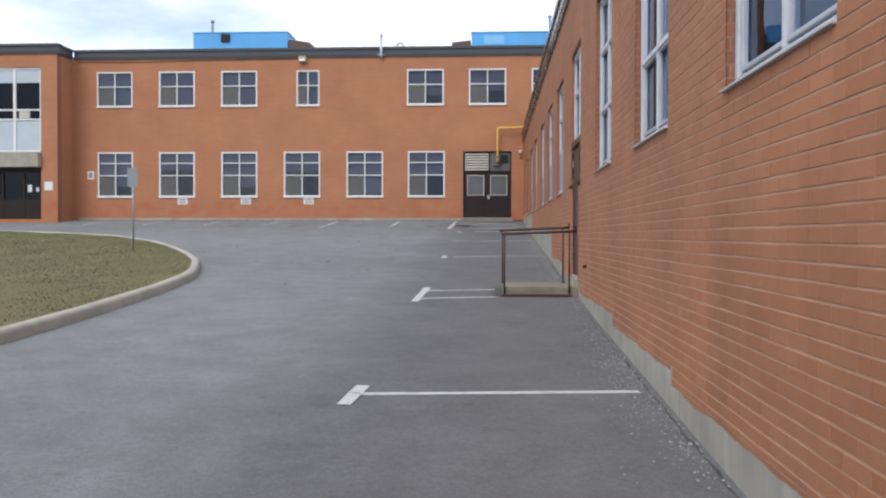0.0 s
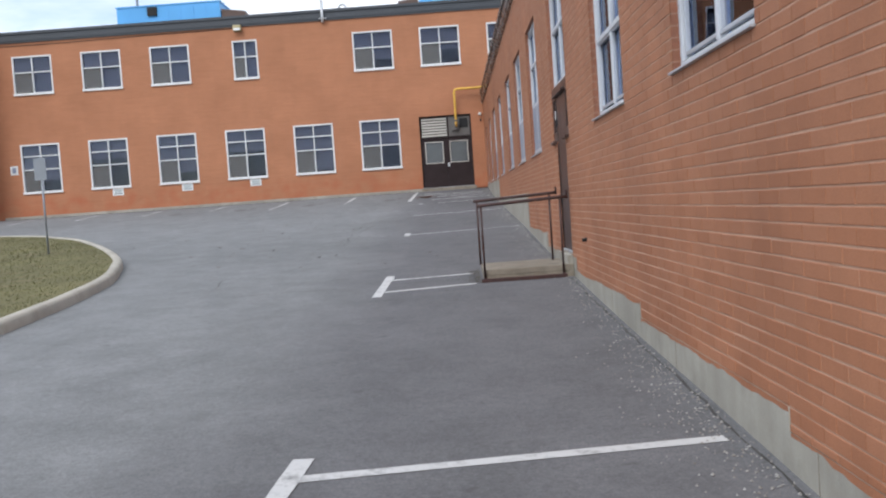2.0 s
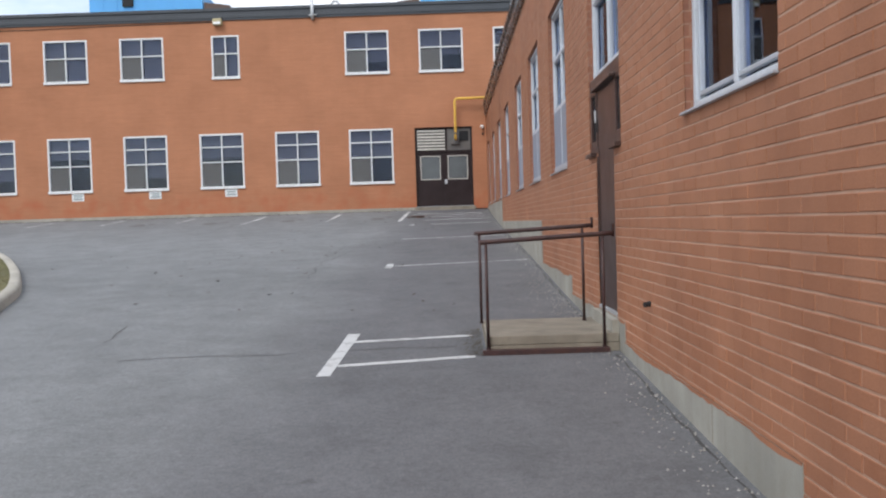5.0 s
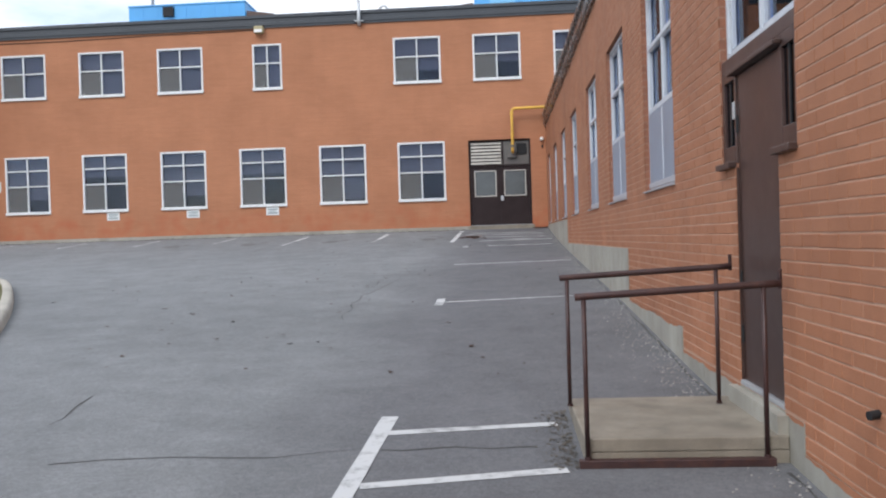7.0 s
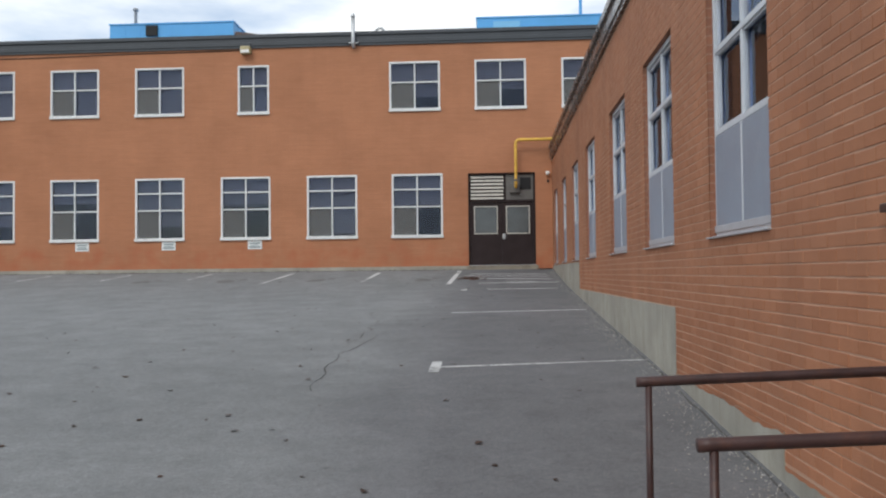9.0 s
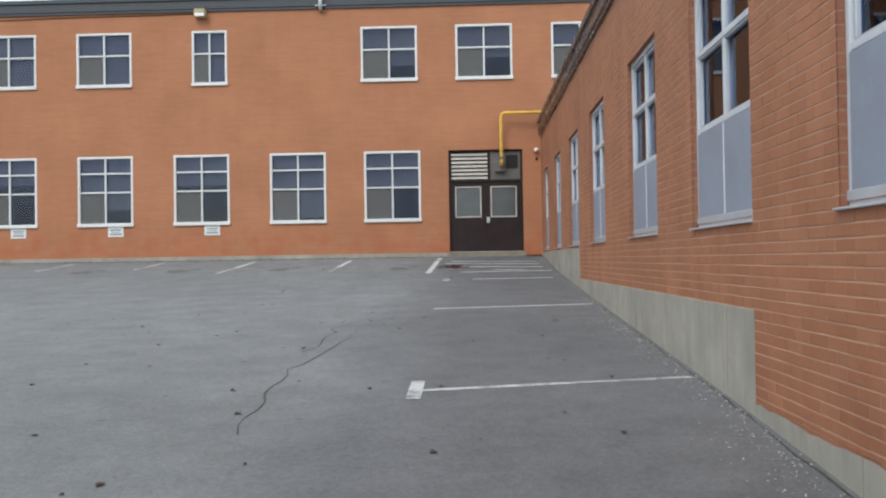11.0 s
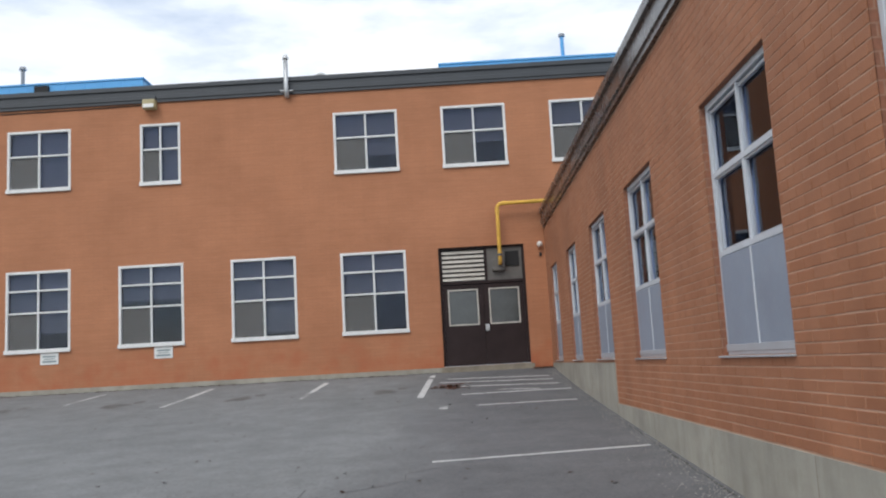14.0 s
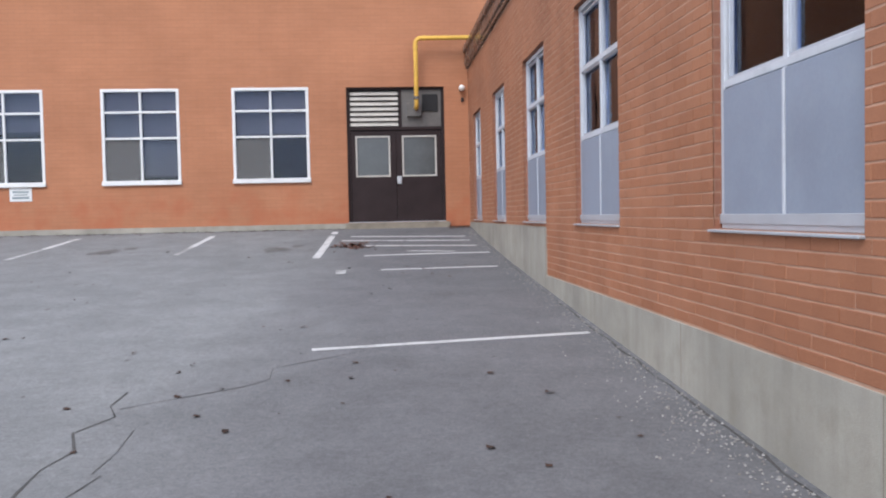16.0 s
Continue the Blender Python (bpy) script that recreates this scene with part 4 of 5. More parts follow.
def double_door():
    d = holder("door_1", far_m @ Matrix.Translation((DOOR_U[0], DOOR_V[0], -0.10)), "dark brown steel double doors with glazed lights", "door", kind="structure")
    w, h = DOOR_U[1] - DOOR_U[0], DOOR_V[1] - DOOR_V[0]
    fr = NB()
    for a in ((0, 0.07, 0, h), (w - 0.07, w, 0, h), (0.07, w - 0.07, h - 0.06, h), (0.07, w - 0.07, 2.07, 2.14), (1.17, 1.23, 2.14, h - 0.06)):
        box(fr, a[0], a[1], a[2], a[3], -0.12, 0.03, 0.005)
    part("door_frame", fr, M_DARKDOOR, d)
    mid = w / 2
    for k, (a, b) in enumerate(((0.075, mid - 0.004), (mid + 0.004, w - 0.075))):
        g0, g1 = (a + 0.12, b - 0.14) if k == 0 else (a + 0.14, b - 0.12)
        leaf = NB()
        for q in ((a, g0, 0.01, 2.06), (g1, b, 0.01, 2.06), (g0, g1, 0.01, 1.03), (g0, g1, 1.93, 2.06)):
            box(leaf, q[0], q[1], q[2], q[3], -0.05, 0.0)
        leaf_ob = part("leaf", leaf, M_DARKDOOR, d)
        part("light_frame", plain_frame(g0 - 0.01, g1 + 0.01, 1.02, 1.94, 0.036, -0.01, 0.012), M_LOUVRE, leaf_ob, "pale metal frame round the glass")
        part("pane", box(NB(), g0, g1, 1.03, 1.93, -0.030, -0.024), M_DOORGLASS, leaf_ob).visible_shadow = False
    lock = NB()
    box(lock, mid + 0.01, mid + 0.11, 0.86, 1.03, 0.001, 0.025, 0.006)
    tube(lock, (mid + 0.06, 0.92, 0.02), (mid + 0.06, 0.92, 0.06), 0.025)
    part("door_handle", lock, M_GALV, d, "pale metal lock plate")
    lv = NB()
    for k in range(7):
        s = box(NB(), 0.085, 1.155, -0.05, 0.05, -0.006, 0.006)
        s.transform(Matrix.Translation((0, 2.20 + k * 0.115, -0.005)) @ Matrix.Rotation(radians(-38), 4, "X"))
        part("louvre_slat", s, M_LOUVRE, d, "cream metal louvre slat")
    lv.free()
    part("louvre_back", box(NB(), 0.07, 1.17, 2.14, h - 0.06, -0.11, -0.09), M_BLACK, d)
    part("transom_panel", box(NB(), 1.23, w - 0.07, 2.14, h - 0.06, -0.03, 0.0), M_GREYBOX, d, "grey metal transom panel")
    part("vent", box(NB(), 1.70, 2.05, 2.48, 2.86, 0.0, 0.035, 0.008), M_BLACK, d, "square black vent")
    part("meter_box", box(NB(), 1.36, 1.68, 2.36, 2.66, 0.0, 0.12, 0.012), M_GREYBOX, d, "small grey pipe box")
    part("threshold", box(NB(), 0, w, -0.002, 0.012, -0.1, 0.10), M_ALU, d)


double_door()

# yellow gas pipe from the transom up and over the wing's roof
py, px = 39.72, -1.17
pts = [(px, 39.98, 4.70), (px, 39.86, 4.70)] + arc((px, 39.84, 4.82), 0.12, 270, 180, (0, 1, 0), (0, 0, 1), 6)[1:] + [(px, py, 6.07)]
pts += arc((px + 0.13, py, 6.07), 0.13, 180, 90, (1, 0, 0), (0, 0, 1), 7)[1:] + [(0.9, py, 6.215)]
pipe = thing("gas_pipe", bend(NB(), pts, 0.048, 14), M_YELLOW, "yellow painted gas pipe rising from the doors", "pipe", smooth=True)
part("flange", tube(NB(), (px, py, 4.86), (px, py, 4.92), 0.07), M_GREYBOX, pipe, "grey flange")
part("elbow_collar", tube(NB(), (px, py, 5.98), (px, py, 6.04), 0.056), M_YELLOW, pipe)
part("elbow_collar", tube(NB(), (px + 0.16, py, 6.20), (px + 0.22, py, 6.20), 0.056), M_YELLOW, pipe)

# small lamp on the wall by the corner
lamp = holder("wall_lamp", Matrix.Translation((-0.14, 40.0, 5.13)), "small white globe lamp on the brick wall", "lamp")
part("bracket", box(NB(), -0.05, 0.05, -0.04, -0.002, -0.06, 0.06, 0.008), M_GREYBOX, lamp)
g = NB()
bmesh.ops.create_uvsphere(g, u_segments=16, v_segments=10, radius=0.07, matrix=Matrix.Translation((0, -0.10, 0.0)))
part("globe", g, M_GLOBE, lamp, "white globe", True)
tap = thing("door_bell", box(NB(), -0.16, -0.10, 39.95, 39.998, 4.83, 4.92, 0.01), M_BLACK, "small black box on the brick wall", "fixture")


# ---------------------------------------------------------------- brown door bay of the wing
def door_bay():
    y0, y1 = SIDE_WIN[3]
    m = side_m @ Matrix.Translation((-y1, 0, -0.09))
    w = y1 - y0
    a, b = y1 - DOOR_Y[1], y1 - DOOR_Y[0]
    d = holder("door_2", m, "brown painted steel door with narrow sidelights", "door", kind="structure")
    fr = NB()
    for q in ((0, w, 2.86, 2.95), (0, 0.06, SILL_Z, 2.86), (w - 0.06, w, SILL_Z, 2.86), (a - 0.05, a, SILL_Z, 2.86), (b, b + 0.05, SILL_Z, 2.86), (0.06, a - 0.05, SILL_Z, 2.32), (b + 0.05, w - 0.06, SILL_Z, 2.32),
              (0.06, a - 0.05, 2.78, 2.86), (b + 0.05, w - 0.06, 2.78, 2.86), (a, b, 2.80, 2.86)):
        box(fr, q[0], q[1], q[2], q[3], -0.08, 0.075, 0.004)
    part("door_frame", fr, M_BROWN, d)
    part("leaf", box(NB(), a + 0.004, b - 0.004, 0.69, 2.795, 0.02, 0.066, 0.004), M_BROWN, d, "brown steel door leaf")
    part("drip_cap", box(NB(), a - 0.06, b + 0.06, 2.80, 2.83, 0.076, 0.125, 0.006), M_BROWN, d, "brown metal drip cap")
    for u0, u1 in ((0.06, a - 0.05), (b + 0.05, w - 0.06)):
        part("sidelight", box(NB(), u0, u1, 2.32, 2.78, 0.050, 0.056), M_NIGHTGLASS, d, "dark glazed sidelight").visible_shadow = False
        part("sidelight_grille", box(NB(), (u0 + u1) / 2 - 0.01, (u0 + u1) / 2 + 0.01, 2.32, 2.78, 0.057, 0.066), M_BLACK, d)
        part("sill", box(NB(), u0 - 0.06 if u0 < 0.2 else u0 - 0.05, u1 + 0.05 if u0 < 0.2 else u1 + 0.06, SILL_Z - 0.03, SILL_Z + 0.012, 0.076, 0.14, 0.006), M_BROWN, d, "brown metal sill")
    for q in ((a - 0.03, a), (b, b + 0.03)):
        part("jamb", box(NB(), q[0] if q[0] < a else b - 0.002, a + 0.002 if q[0] < a else q[1], 0.655, SILL_Z - 0.03, -0.08, 0.084, 0.004), M_BROWN, d)
    hinge = NB()
    for z in (0.95, 1.32, 2.4):
        tube(hinge, (a + 0.01, z, 0.07), (a + 0.01, z + 0.12, 0.07), 0.012)
    part("hinge", hinge, M_BLACK, d, "dark door hinges")
    part("threshold", box(NB(), a, b, 0.658, 0.688, -0.08, 0.095, 0.004), M_GALV, d, "bright metal threshold")
    pl = NB()
    box(pl, a - 0.055, a - 0.015, 2.50, 2.62, 0.076, 0.09, 0.004)
    part("door_plate", pl, M_GALV, d, "small bright plate")


door_bay()


# ---------------------------------------------------------------- concrete step with two rails
STEP_Y, STEP_X, STEP_Z = (14.68, 15.95), -1.18, 0.53
step = holder("concrete_step", Matrix.Translation((0, STEP_Y[0], 0)), "worn square concrete landing below the brown door", "step")
part("block", box(NB(), STEP_X + 0.003, -0.007, 0.003, STEP_Y[1] - STEP_Y[0] - 0.003, -0.3, STEP_Z - 0.085, 0.004), M_CONC_STEP, step, "rough concrete base")
part("slab", box(NB(), STEP_X, -0.007, 0.0, STEP_Y[1] - STEP_Y[0], STEP_Z - 0.084, STEP_Z, 0.010), M_CONC_STEP, step, "worn concrete top slab")
closing("door_sill_block", -0.065, -0.0055, 14.70, 15.80, -0.2, 0.64, M_CONC, "concrete sill block under the brown door", "step")


def hand_rail(y, z, low, dx):
    h = holder("railing", Matrix.Translation((0, y, 0)), "rust-brown tubular steel railing beside the step", "railing", "step railings")
    top = bend(NB(), [(STEP_X - 0.02 + dx, 0, z), (STEP_X + 0.02 + dx, 0, z + 0.002), (-0.16, 0, z + 0.045), (-0.03 + dx * 0.8, 0, z + 0.05)], 0.022, 12)
    part("top_rail", top, M_RAIL, h, "", True)
    part("wall_hook", bend(NB(), [(-0.035 + dx * 0.8, 0, z + 0.02), (-0.035 + dx * 0.8, 0, z + 0.13)], 0.013, 8), M_RAIL, h)
    for x, z1 in ((STEP_X + 0.03 + dx, z), (-0.125 + dx, z + 0.045)):
        upright = part("post", tube(NB(), (x, 0, low), (x, 0, z1), 0.0145), M_RAIL, h, "", True)
        part("foot_collar", tube(NB(), (x, 0, low - 0.008), (x, 0, low + 0.010), 0.020), M_RAIL, upright)
    return h


hand_rail(STEP_Y[0] - 0.035, 1.365, 0.423, -0.02)
hand_rail(STEP_Y[1] - 0.29, 1.43, STEP_Z + 0.010, -0.04)
thing("rail_base", box(NB(), STEP_X - 0.04, -0.10, STEP_Y[0] - 0.062, STEP_Y[0] - 0.005, 0.365, 0.415, 0.006), M_RAIL, "rusty steel angle at the foot of the step", "steel angle")

# wall stub pipe
stub = thing("pipe_stub", tube(NB(), (0.02, 13.50, 0.90), (-0.05, 13.48, 0.893), 0.021), M_BLACK, "short black pipe stub sticking out of brick", "pipe", smooth=False)


# ---------------------------------------------------------------- signs
def wall_sign(x0, x1, z0, z1, bars, ink, label):
    s = holder("sign", far_m @ Matrix.Translation((x0, z0, 0)), label, "sign", "small wall signs")
    w, h = x1 - x0, z1 - z0
    plate = part("plate", box(NB(), 0, w, 0, h, 0.002, 0.014, 0.003), M_SIGN, s)
    for a, b, c, d in bars:
        part("lettering", box(NB(), a * w, b * w, c * h, d * h, 0.0145, 0.016), ink, plate)


RESERVED = ((0.14, 0.86, 0.62, 0.76), (0.2, 0.8, 0.44, 0.52), (0.12, 0.88, 0.18, 0.34))
for x in (-15.94, -12.97, -10.05):
    wall_sign(x, x + 0.47, 2.78, 3.075, RESERVED, M_INK, "small white parking sign below a window sill")
wall_sign(-20.22, -19.90, 3.94, 4.32, ((0.25, 0.75, 0.2, 0.8),), M_INKBLUE, "small white sign with a grey-blue square on brick")
n_s = holder("notice", west_m @ Matrix.Translation((-21.50, 3.36, 0)), "white notice board on the brick pier", "sign")
part("plate", box(NB(), 0, 0.38, 0, 0.38, 0.002, 0.02, 0.004), M_SIGN, n_s)

post = holder("sign_post", Matrix.Translation((-10.35, 22.0, lawn_z(-10.35, 22.0))), "grey parking sign on a thin steel post in grass", "sign")
part("post", tube(NB(), (0, 0, -0.2), (0, 0, 2.10), 0.022, 10), M_SIGNGREY, post, "", True)
pb = NB()
box(pb, -0.13, 0.13, -0.045, -0.03, 1.60, 2.07, 0.004)
part("plate", pb, M_SIGNGREY, post, "grey sign plate")

# ---------------------------------------------------------------- entrance wing glazing
eb = holder("window_entrance", west_m @ Matrix.Translation((0, 0, -0.10)), "white-framed upper glazing with pale panels", "window", kind="structure")
wf = NB()
for u in (-27.96, -26.5, -25.1, -23.75, -22.9):
    box(wf, u - 0.06, u + 0.06, 5.10, 8.85, -0.04, 0.07, 0.006)
for v in (5.12, 6.55, 6.98, 8.83):
    box(wf, -28.0, -21.66, v - 0.035, v + 0.035, -0.04, 0.06, 0.006)
box(wf, -21.73, -21.66, 5.1, 8.85, -0.04, 0.06, 0.004)
part("window_frame", wf, M_WHITE, eb)
us = (-27.96, -26.5, -25.1, -23.75, -22.9, -21.68)
for a, b in zip(us, us[1:]):
    part("pane", box(NB(), a, b, 7.0, 8.2, -0.02, -0.014), M_DARKGLASS, eb).visible_shadow = False
    part("pane", box(NB(), a, b, 6.57, 6.97, -0.02, -0.014), M_DARKGLASS, eb).visible_shadow = False
    part("panel", box(NB(), a, b, 5.14, 6.53, -0.02, 0.02), M_PALE, eb, "pale painted panel")
    part("top_panel", box(NB(), a, b, 8.2, 8.82, -0.02, 0.02), M_PALE, eb, "pale upper panel")
part("air_unit", box(NB(), -22.68, -22.2, 6.60, 6.92, -0.1, 0.08, 0.01), M_LOUVRE, eb, "small cream air unit")
thing("canopy", box(NB(), -28.0, -21.67, 38.30, 38.90, 4.40, 5.07, 0.012), M_CONC, "concrete canopy band over the entrance", "canopy", kind="structure")
ed = holder("door_3", west_m @ Matrix.Translation((0, 0, -0.30)), "dark brown glazed entrance doors under the canopy", "door", kind="structure")
ef = NB()
for u in (-27.96, -26.9, -25.8, -24.7, -23.6, -22.6, -21.72):
    box(ef, u - 0.05, u + 0.05, 2.08, 4.39, -0.04, 0.05, 0.004)
box(ef, -28.0, -21.67, 2.08, 2.95, -0.03, 0.03)
box(ef, -28.0, -21.67, 4.2, 4.39, -0.03, 0.04)
part("door_frame", ef, M_DARKDOOR, ed)
for a, b in zip((-27.96, -26.9, -25.8, -24.7, -23.6, -22.6), (-26.9, -25.8, -24.7, -23.6, -22.6, -21.72)):
    part("pane", box(NB(), a, b, 2.95, 4.2, -0.012, -0.006), M_DARKGLASS, ed).visible_shadow = False
for a, b, c, d in ((-22.45, -22.25, 3.3, 3.62), (-22.05, -21.93, 3.32, 3.5)):
    part("paper_notice", box(NB(), a, b, c, d, -0.004, 0.0), M_SIGN, ed, "white paper stuck on the glass")

# ---------------------------------------------------------------- roof: blue plant rooms, stacks, vents
RZ = ROOF_FAR + 0.2


def plant_room(x0, x1, top, label):
    p = holder("plant_room", Matrix.Translation((x0, 44.0, RZ)), label, "roof housing", "blue roof housings")
    w, h = x1 - x0, top - RZ
    part("body", box(NB(), 0, w, 0, 3.2, 0, h - 0.06, 0.01), M_BLUE, p)
    part("coping", box(NB(), -0.03, w + 0.03, -0.03, 3.23, h - 0.06, h, 0.01), M_BLUE, p)
    for k in range(1, int(w / 0.6)):
        part("seam", box(NB(), k * 0.6 - 0.012, k * 0.6 + 0.012, -0.014, -0.001, 0.0, h - 0.062), M_BLUE, p)
    return p


a = plant_room(-16.6, -11.75, 11.66, "bright blue metal plant room on the flat roof")
part("vent", box(NB(), 1.45, 1.90, -0.09, -0.003, 1.47, 1.87, 0.01), M_BLACK, a, "black square vent")
stack = part("stack", tube(NB(), (0.9, 0.3, 1.92), (0.9, 0.3, 2.58), 0.06), M_SIGNGREY, a, "thin grey stack")
part("stack_cap", tube(NB(), (0.9, 0.3, 2.56), (0.9, 0.3, 2.66), 0.11, 12, 0.09), M_SIGNGREY, stack)
b = plant_room(-2.46, 3.2, 11.52, "bright blue metal plant room on the flat roof")
part("hatch", box(NB(), 0.62, 1.62, -0.02, -0.003, 1.22, 1.66, 0.004), M_BLUE_PALE, b, "paler blue panel")
stack = part("stack", tube(NB(), (3.9, 0.3, 1.78), (3.9, 0.3, 2.6), 0.06), M_BLUE, b, "thin blue stack")
part("stack_cap", tube(NB(), (3.9, 0.3, 2.58), (3.9, 0.3, 2.66), 0.10), M_SIGNGREY, stack)


def roof_hood(x0, x1, z0, z1):
    bm = NB()
    v = [bm.verts.new(p) for p in ((x0, 44.05, RZ), (x1, 44.05, RZ), (x1, 44.05, z1), (x0, 44.05, z0), (x0, 45.4, RZ), (x1, 45.4, RZ), (x1, 45.4, z1), (x0, 45.4, z0))]
    for f in ((0, 1, 2, 3), (5, 4, 7, 6), (4, 0, 3, 7), (1, 5, 6, 2), (3, 2, 6, 7), (4, 5, 1, 0)):
        bm.faces.new([v[i] for i in f])
    bmesh.ops.bevel(bm, geom=bm.edges[:], offset=0.012, segments=1, affect="EDGES")
    thing("roof_hood", bm, M_ROOFBROWN, "low brown metal hood beside a blue plant room", "roof vent", "brown roof hoods")


roof_hood(-11.70, -10.6, 11.26, 11.10)
roof_hood(-3.45, -2.50, 11.02, 11.12)

flue = holder("flue_pipe", Matrix.Translation((-6.45, 39.86, 9.40)), "white metal flue pipe bracketed to the fascia", "pipe")
part("pipe", bend(NB(), [(0, 0.1, 0.02), (0, 0.02, 0.03), (0, -0.03, 0.10), (0, -0.035, 0.16), (0, -0.035, 1.02)], 0.06, 12), M_GALV, flue, "", True)
part("cap", tube(NB(), (0, -0.035, 1.0), (0, -0.035, 1.10), 0.085, 12, 0.05), M_GALV, flue)
part("bracket", box(NB(), -0.16, 0.16, -0.02, 0.135, 0.13, 0.16, 0.004), M_GALV, flue)
goose = thing("roof_vent", bend(NB(), [(-5.85, 40.9, RZ), (-5.85, 40.9, 10.16)] + arc((-5.70, 40.9, 10.16), 0.15, 180, 0, (1, 0, 0), (0, 0, 1), 9)[1:] + [(-5.55, 40.9, 10.08)], 0.045, 10), M_GALV, "white gooseneck vent on the flat roof", "roof vent", smooth=True)

flood = holder("flood_lamp", Matrix.Translation((-10.06, 40.0, 9.24)), "cream floodlight under the roof fascia", "lamp")
part("mount", box(NB(), -0.15, 0.15, -0.12, -0.003, 0.285, 0.40, 0.01), M_FASCIA, flood)
lb = NB()
box(lb, -0.17, 0.17, -0.24, -0.02, 0.03, 0.28, 0.03)
housing = part("housing", lb, M_LAMP, flood)
part("lens", box(NB(), -0.14, 0.14, -0.252, -0.242, 0.05, 0.15, 0.003), M_GLOBE, housing, "pale lens")
thing("cable", bend(NB(), [(-20.7, 39.985, 9.36), (-17.5, 39.985, 9.35), (-14.0, 39.985, 9.40), (-11.5, 39.985, 9.41), (-10.2, 39.985, 9.43)], 0.012, 6), M_BLACK, "thin dark cable clipped along the brick wall", "cable")


# ---------------------------------------------------------------- loose things on the asphalt
def litter(name, count, where, size, material, label, category, flat):
    rng = random.Random(count)
    verts, faces = [], []
    for _ in range(count):
        x, y = where(rng)
        r, a, z = rng.uniform(*size), rng.uniform(0, 6.28), ground_z(y) + 0.004
        k = len(verts)
        n = 5
        verts.append((x, y, z + r * (0.35 if flat else 0.9)))
        for i in range(n):
            t, q = a + i * 6.283 / n, r * rng.uniform(0.55, 1.25)
            verts.append((x + q * math.cos(t), y + q * math.sin(t), z + (rng.uniform(0, 0.5) * r if flat else 0)))
        faces += [(k, k + 1 + i, k + 1 + (i + 1) % n) for i in range(n)]
    return tagged(raw(name, verts, faces, material), label, category, kind="stuff")


litter("wall_grit", 1600, lambda r: (-0.03 - abs(r.gauss(0, 0.13)), r.uniform(2, 39)), (0.004, 0.013), M_GRIT, "crumbled asphalt and grit at the footing", "grit", False)
litter("dry_leaves", 210, lambda r: (r.uniform(-9, -0.6), r.uniform(17, 38)), (0.012, 0.038), M_LEAF, "scattered dark dry leaves on the asphalt", "leaves", True)
litter("leaf_heap", 110, lambda r: (r.gauss(-2.6, 0.18), r.gauss(36.75, 0.28)), (0.025, 0.06), M_HEAP, "small heap of brown leaves near the doors", "leaves", True)
litter("stone_grit", 1300, lambda r: (-0.07 - abs(r.gauss(0, 0.22)), r.choice((r.uniform(3, 30), r.gauss(8.5, 1.2), r.gauss(18, 1.4), r.gauss(25.5, 1.2)))), (0.003, 0.0105), M_GRIT, "pale grit strewn along the foot of the wall", "grit", False)
litter("corner_debris", 90, lambda r: (r.uniform(-0.5, -0.04), 39.9 - abs(r.gauss(0, 0.16))), (0.015, 0.045), M_HEAP, "brown leaf debris in the corner by the doorstep", "leaves", True)
litter("soil_crumbs", 420, lambda r: (STEP_X - 0.03 - abs(r.gauss(0, 0.09)), r.uniform(14.6, 15.95)), (0.004, 0.014), M_SOIL, "dark soil and leaf crumbs beside the step", "soil", True)
litter("edge_debris", 420, lambda r: (r.uniform(-20, -2.8), 39.86 - abs(r.gauss(0, 0.13))), (0.015, 0.05), M_LEAF, "dark leaf debris along the wall foot", "leaves", True)


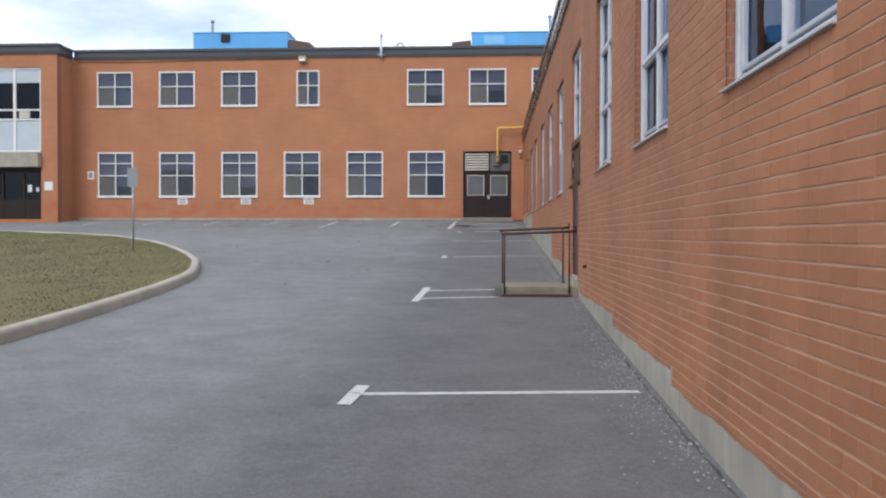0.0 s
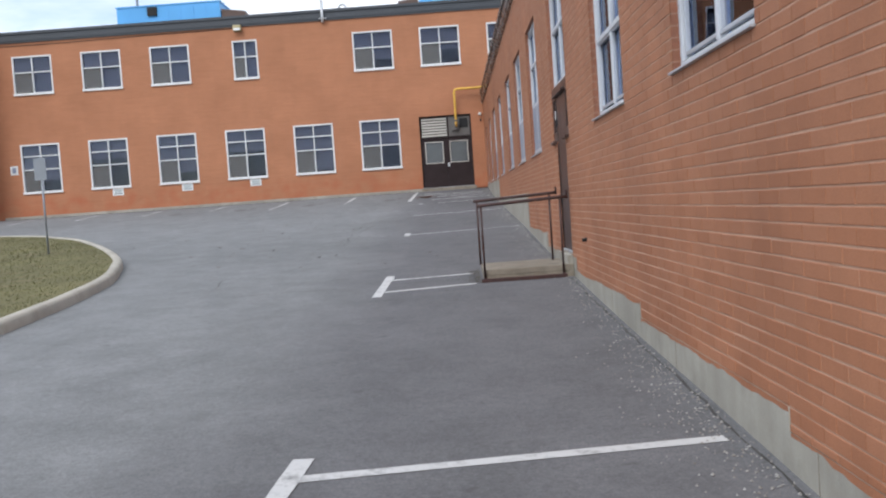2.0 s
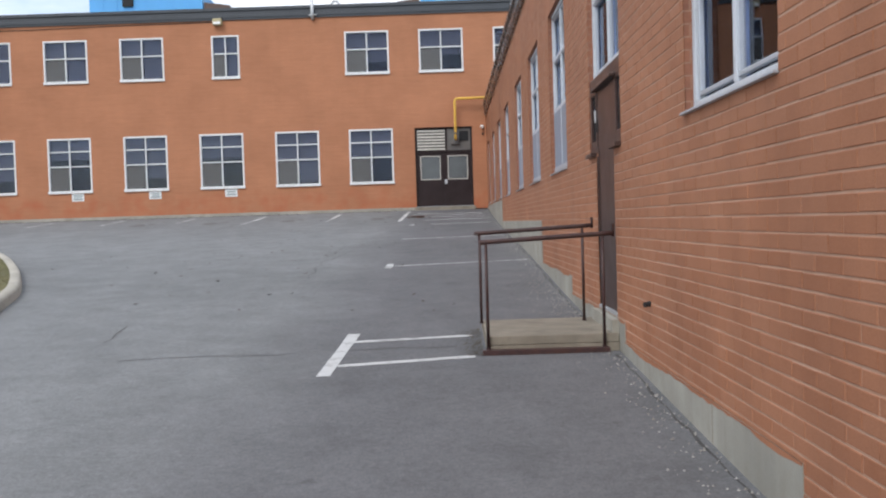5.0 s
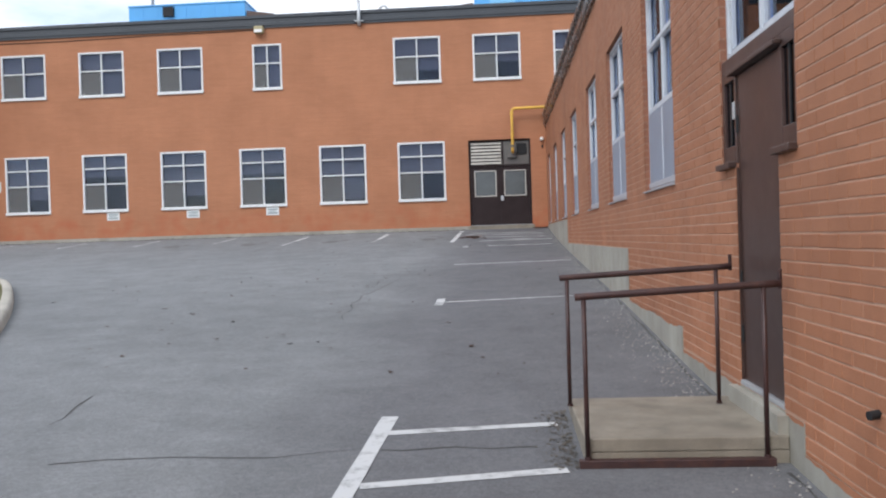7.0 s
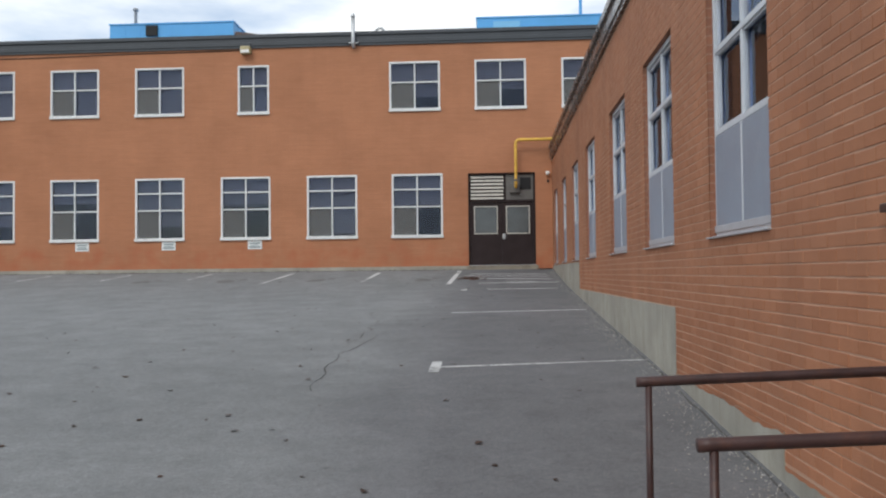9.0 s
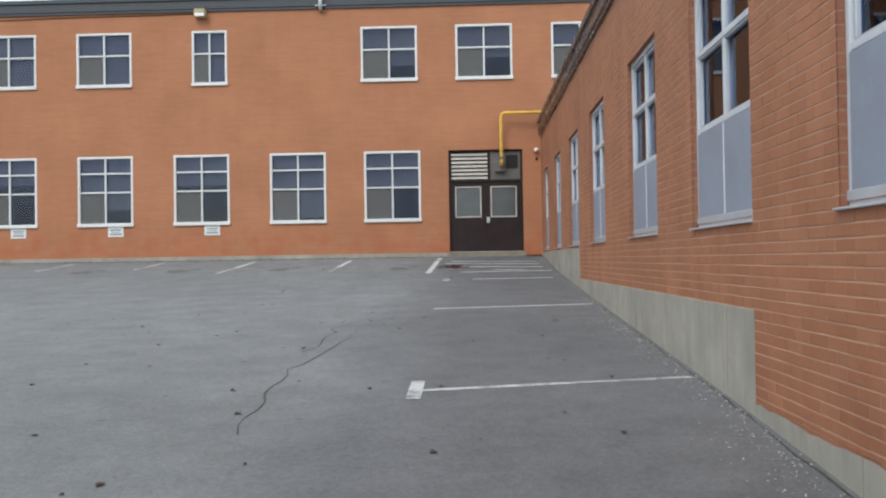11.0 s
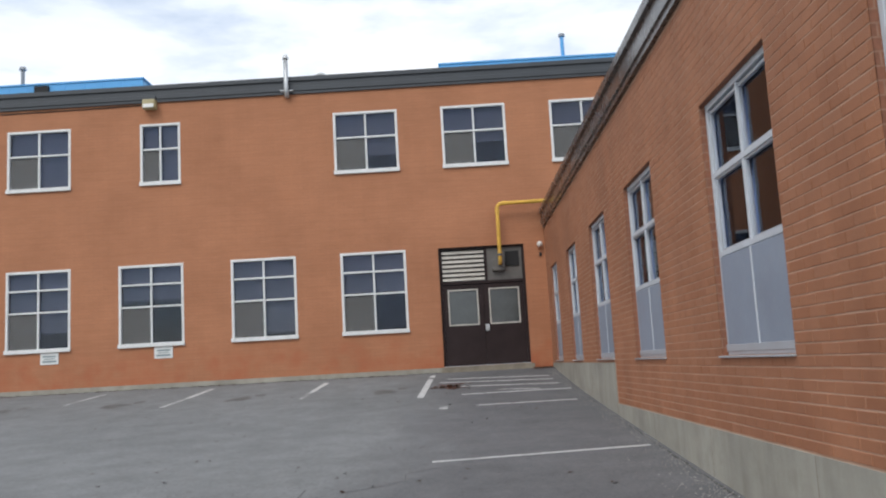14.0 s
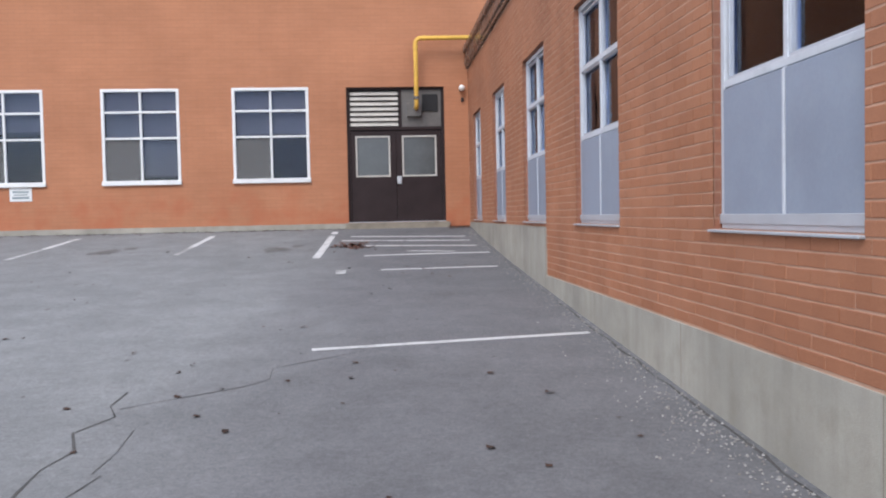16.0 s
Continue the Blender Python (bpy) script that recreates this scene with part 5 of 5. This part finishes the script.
# ---------------------------------------------------------------- bricks of the wing wall, each proud of its joint
def brick_cells():
    """(y0, y1, z0, z1) of every brick of the wing wall in running bond, cut at openings and at the footing."""
    gap, side, length = BED, 0.004, 0.255
    marks = sorted({-13.9, 39.94, *[v for p in SIDE_WIN for v in p], *DOOR_Y, *[p[0] for p in PLINTH if p[0] > -13.9]})
    cells = []
    z, row = -0.05, 0
    while z + COURSE < ROOF_SIDE + 0.02:
        lo, hi = z + gap / 2, min(z + COURSE - gap / 2, ROOF_SIDE - 0.002)
        spans = []
        for a, b in zip(marks, marks[1:]):
            c = (a + b) / 2
            z0, z1 = max(lo, plinth_top(c) + 0.002), hi
            if any(p < c < q for p, q in SIDE_WIN):
                if z1 > HEAD_Z:
                    z0 = max(z0, HEAD_Z)
                else:
                    z1 = min(z1, SILL_Z - 0.012)
            if DOOR_Y[0] < c < DOOR_Y[1] and z0 < HEAD_Z - 0.001:
                continue
            if z1 - z0 < 0.012:
                continue
            if spans and abs(spans[-1][1] - a) < 1e-6 and spans[-1][2:] == (z0, z1):
                spans[-1] = (spans[-1][0], b, z0, z1)
            else:
                spans.append((a, b, z0, z1))
        off = (row % 2) * length / 2
        for a, b, z0, z1 in spans:
            k = math.floor((a - off) / length)
            while off + k * length < b:
                y0, y1 = max(a, off + k * length), min(b, off + (k + 1) * length)
                if y1 - y0 > 0.012:
                    cells.append((y0 + side / 2 if y0 > a + 1e-6 else y0, y1 - side / 2 if y1 < b - 1e-6 else y1, z0, z1))
                k += 1
        z += COURSE
        row += 1
    return cells


def brick_shape(y0, y1, z0, z1, x=0.0, c=0.003):
    v = [(x + 0.008, y0, z0), (x + 0.008, y1, z0), (x + 0.008, y1, z1), (x + 0.008, y0, z1),
         (x + c, y0, z0), (x + c, y1, z0), (x + c, y1, z1), (x + c, y0, z1),
         (x, y0 + c, z0 + c), (x, y1 - c, z0 + c), (x, y1 - c, z1 - c), (x, y0 + c, z1 - c)]
    f = [(0, 4, 5, 1), (1, 5, 6, 2), (2, 6, 7, 3), (3, 7, 4, 0), (4, 8, 9, 5), (5, 9, 10, 6), (6, 10, 11, 7), (7, 11, 8, 4), (8, 11, 10, 9)]
    return v, f


brick_wall = tagged(new("brick_wall", None), "orange painted brick facing of the wing", "wall", kind="structure")
cells = brick_cells()
rng = random.Random(11)
full = [c for c in cells if abs(c[1] - c[0] - 0.251) < 0.002 and abs(c[3] - c[2] - COURSE + BED) < 0.001]
near = set([c for c in full if 3.6 < c[0] < 7.2 and 0.3 < c[2] < 2.0][:300])
v, f = brick_shape(-0.1255, 0.1255, -(COURSE - BED) / 2, (COURSE - BED) / 2)
one = bpy.data.meshes.new("brick")
one.from_pydata(v, [], f)
one.materials.append(M_BRICK_ONE)
for c in sorted(near):
    ob = new("brick", one)
    ob.parent = brick_wall
    ob.location = (rng.uniform(-0.0014, 0.0014), (c[0] + c[1]) / 2, (c[2] + c[3]) / 2 + rng.uniform(-0.0011, 0.0011))
verts, faces = [], []
for c in cells:
    if c in near:
        continue
    d = rng.uniform(-0.0011, 0.0011)
    v, f = brick_shape(c[0], c[1], c[2] + d, c[3] + d, x=rng.uniform(-0.0014, 0.0014), c=rng.uniform(0.002, 0.0045))
    k = len(verts)
    verts += v
    faces += [tuple(k + i for i in q) for q in f]
rest = raw("brickwork", verts, faces, M_BRICK)
rest.parent = brick_wall
rest["kind"] = "stuff"
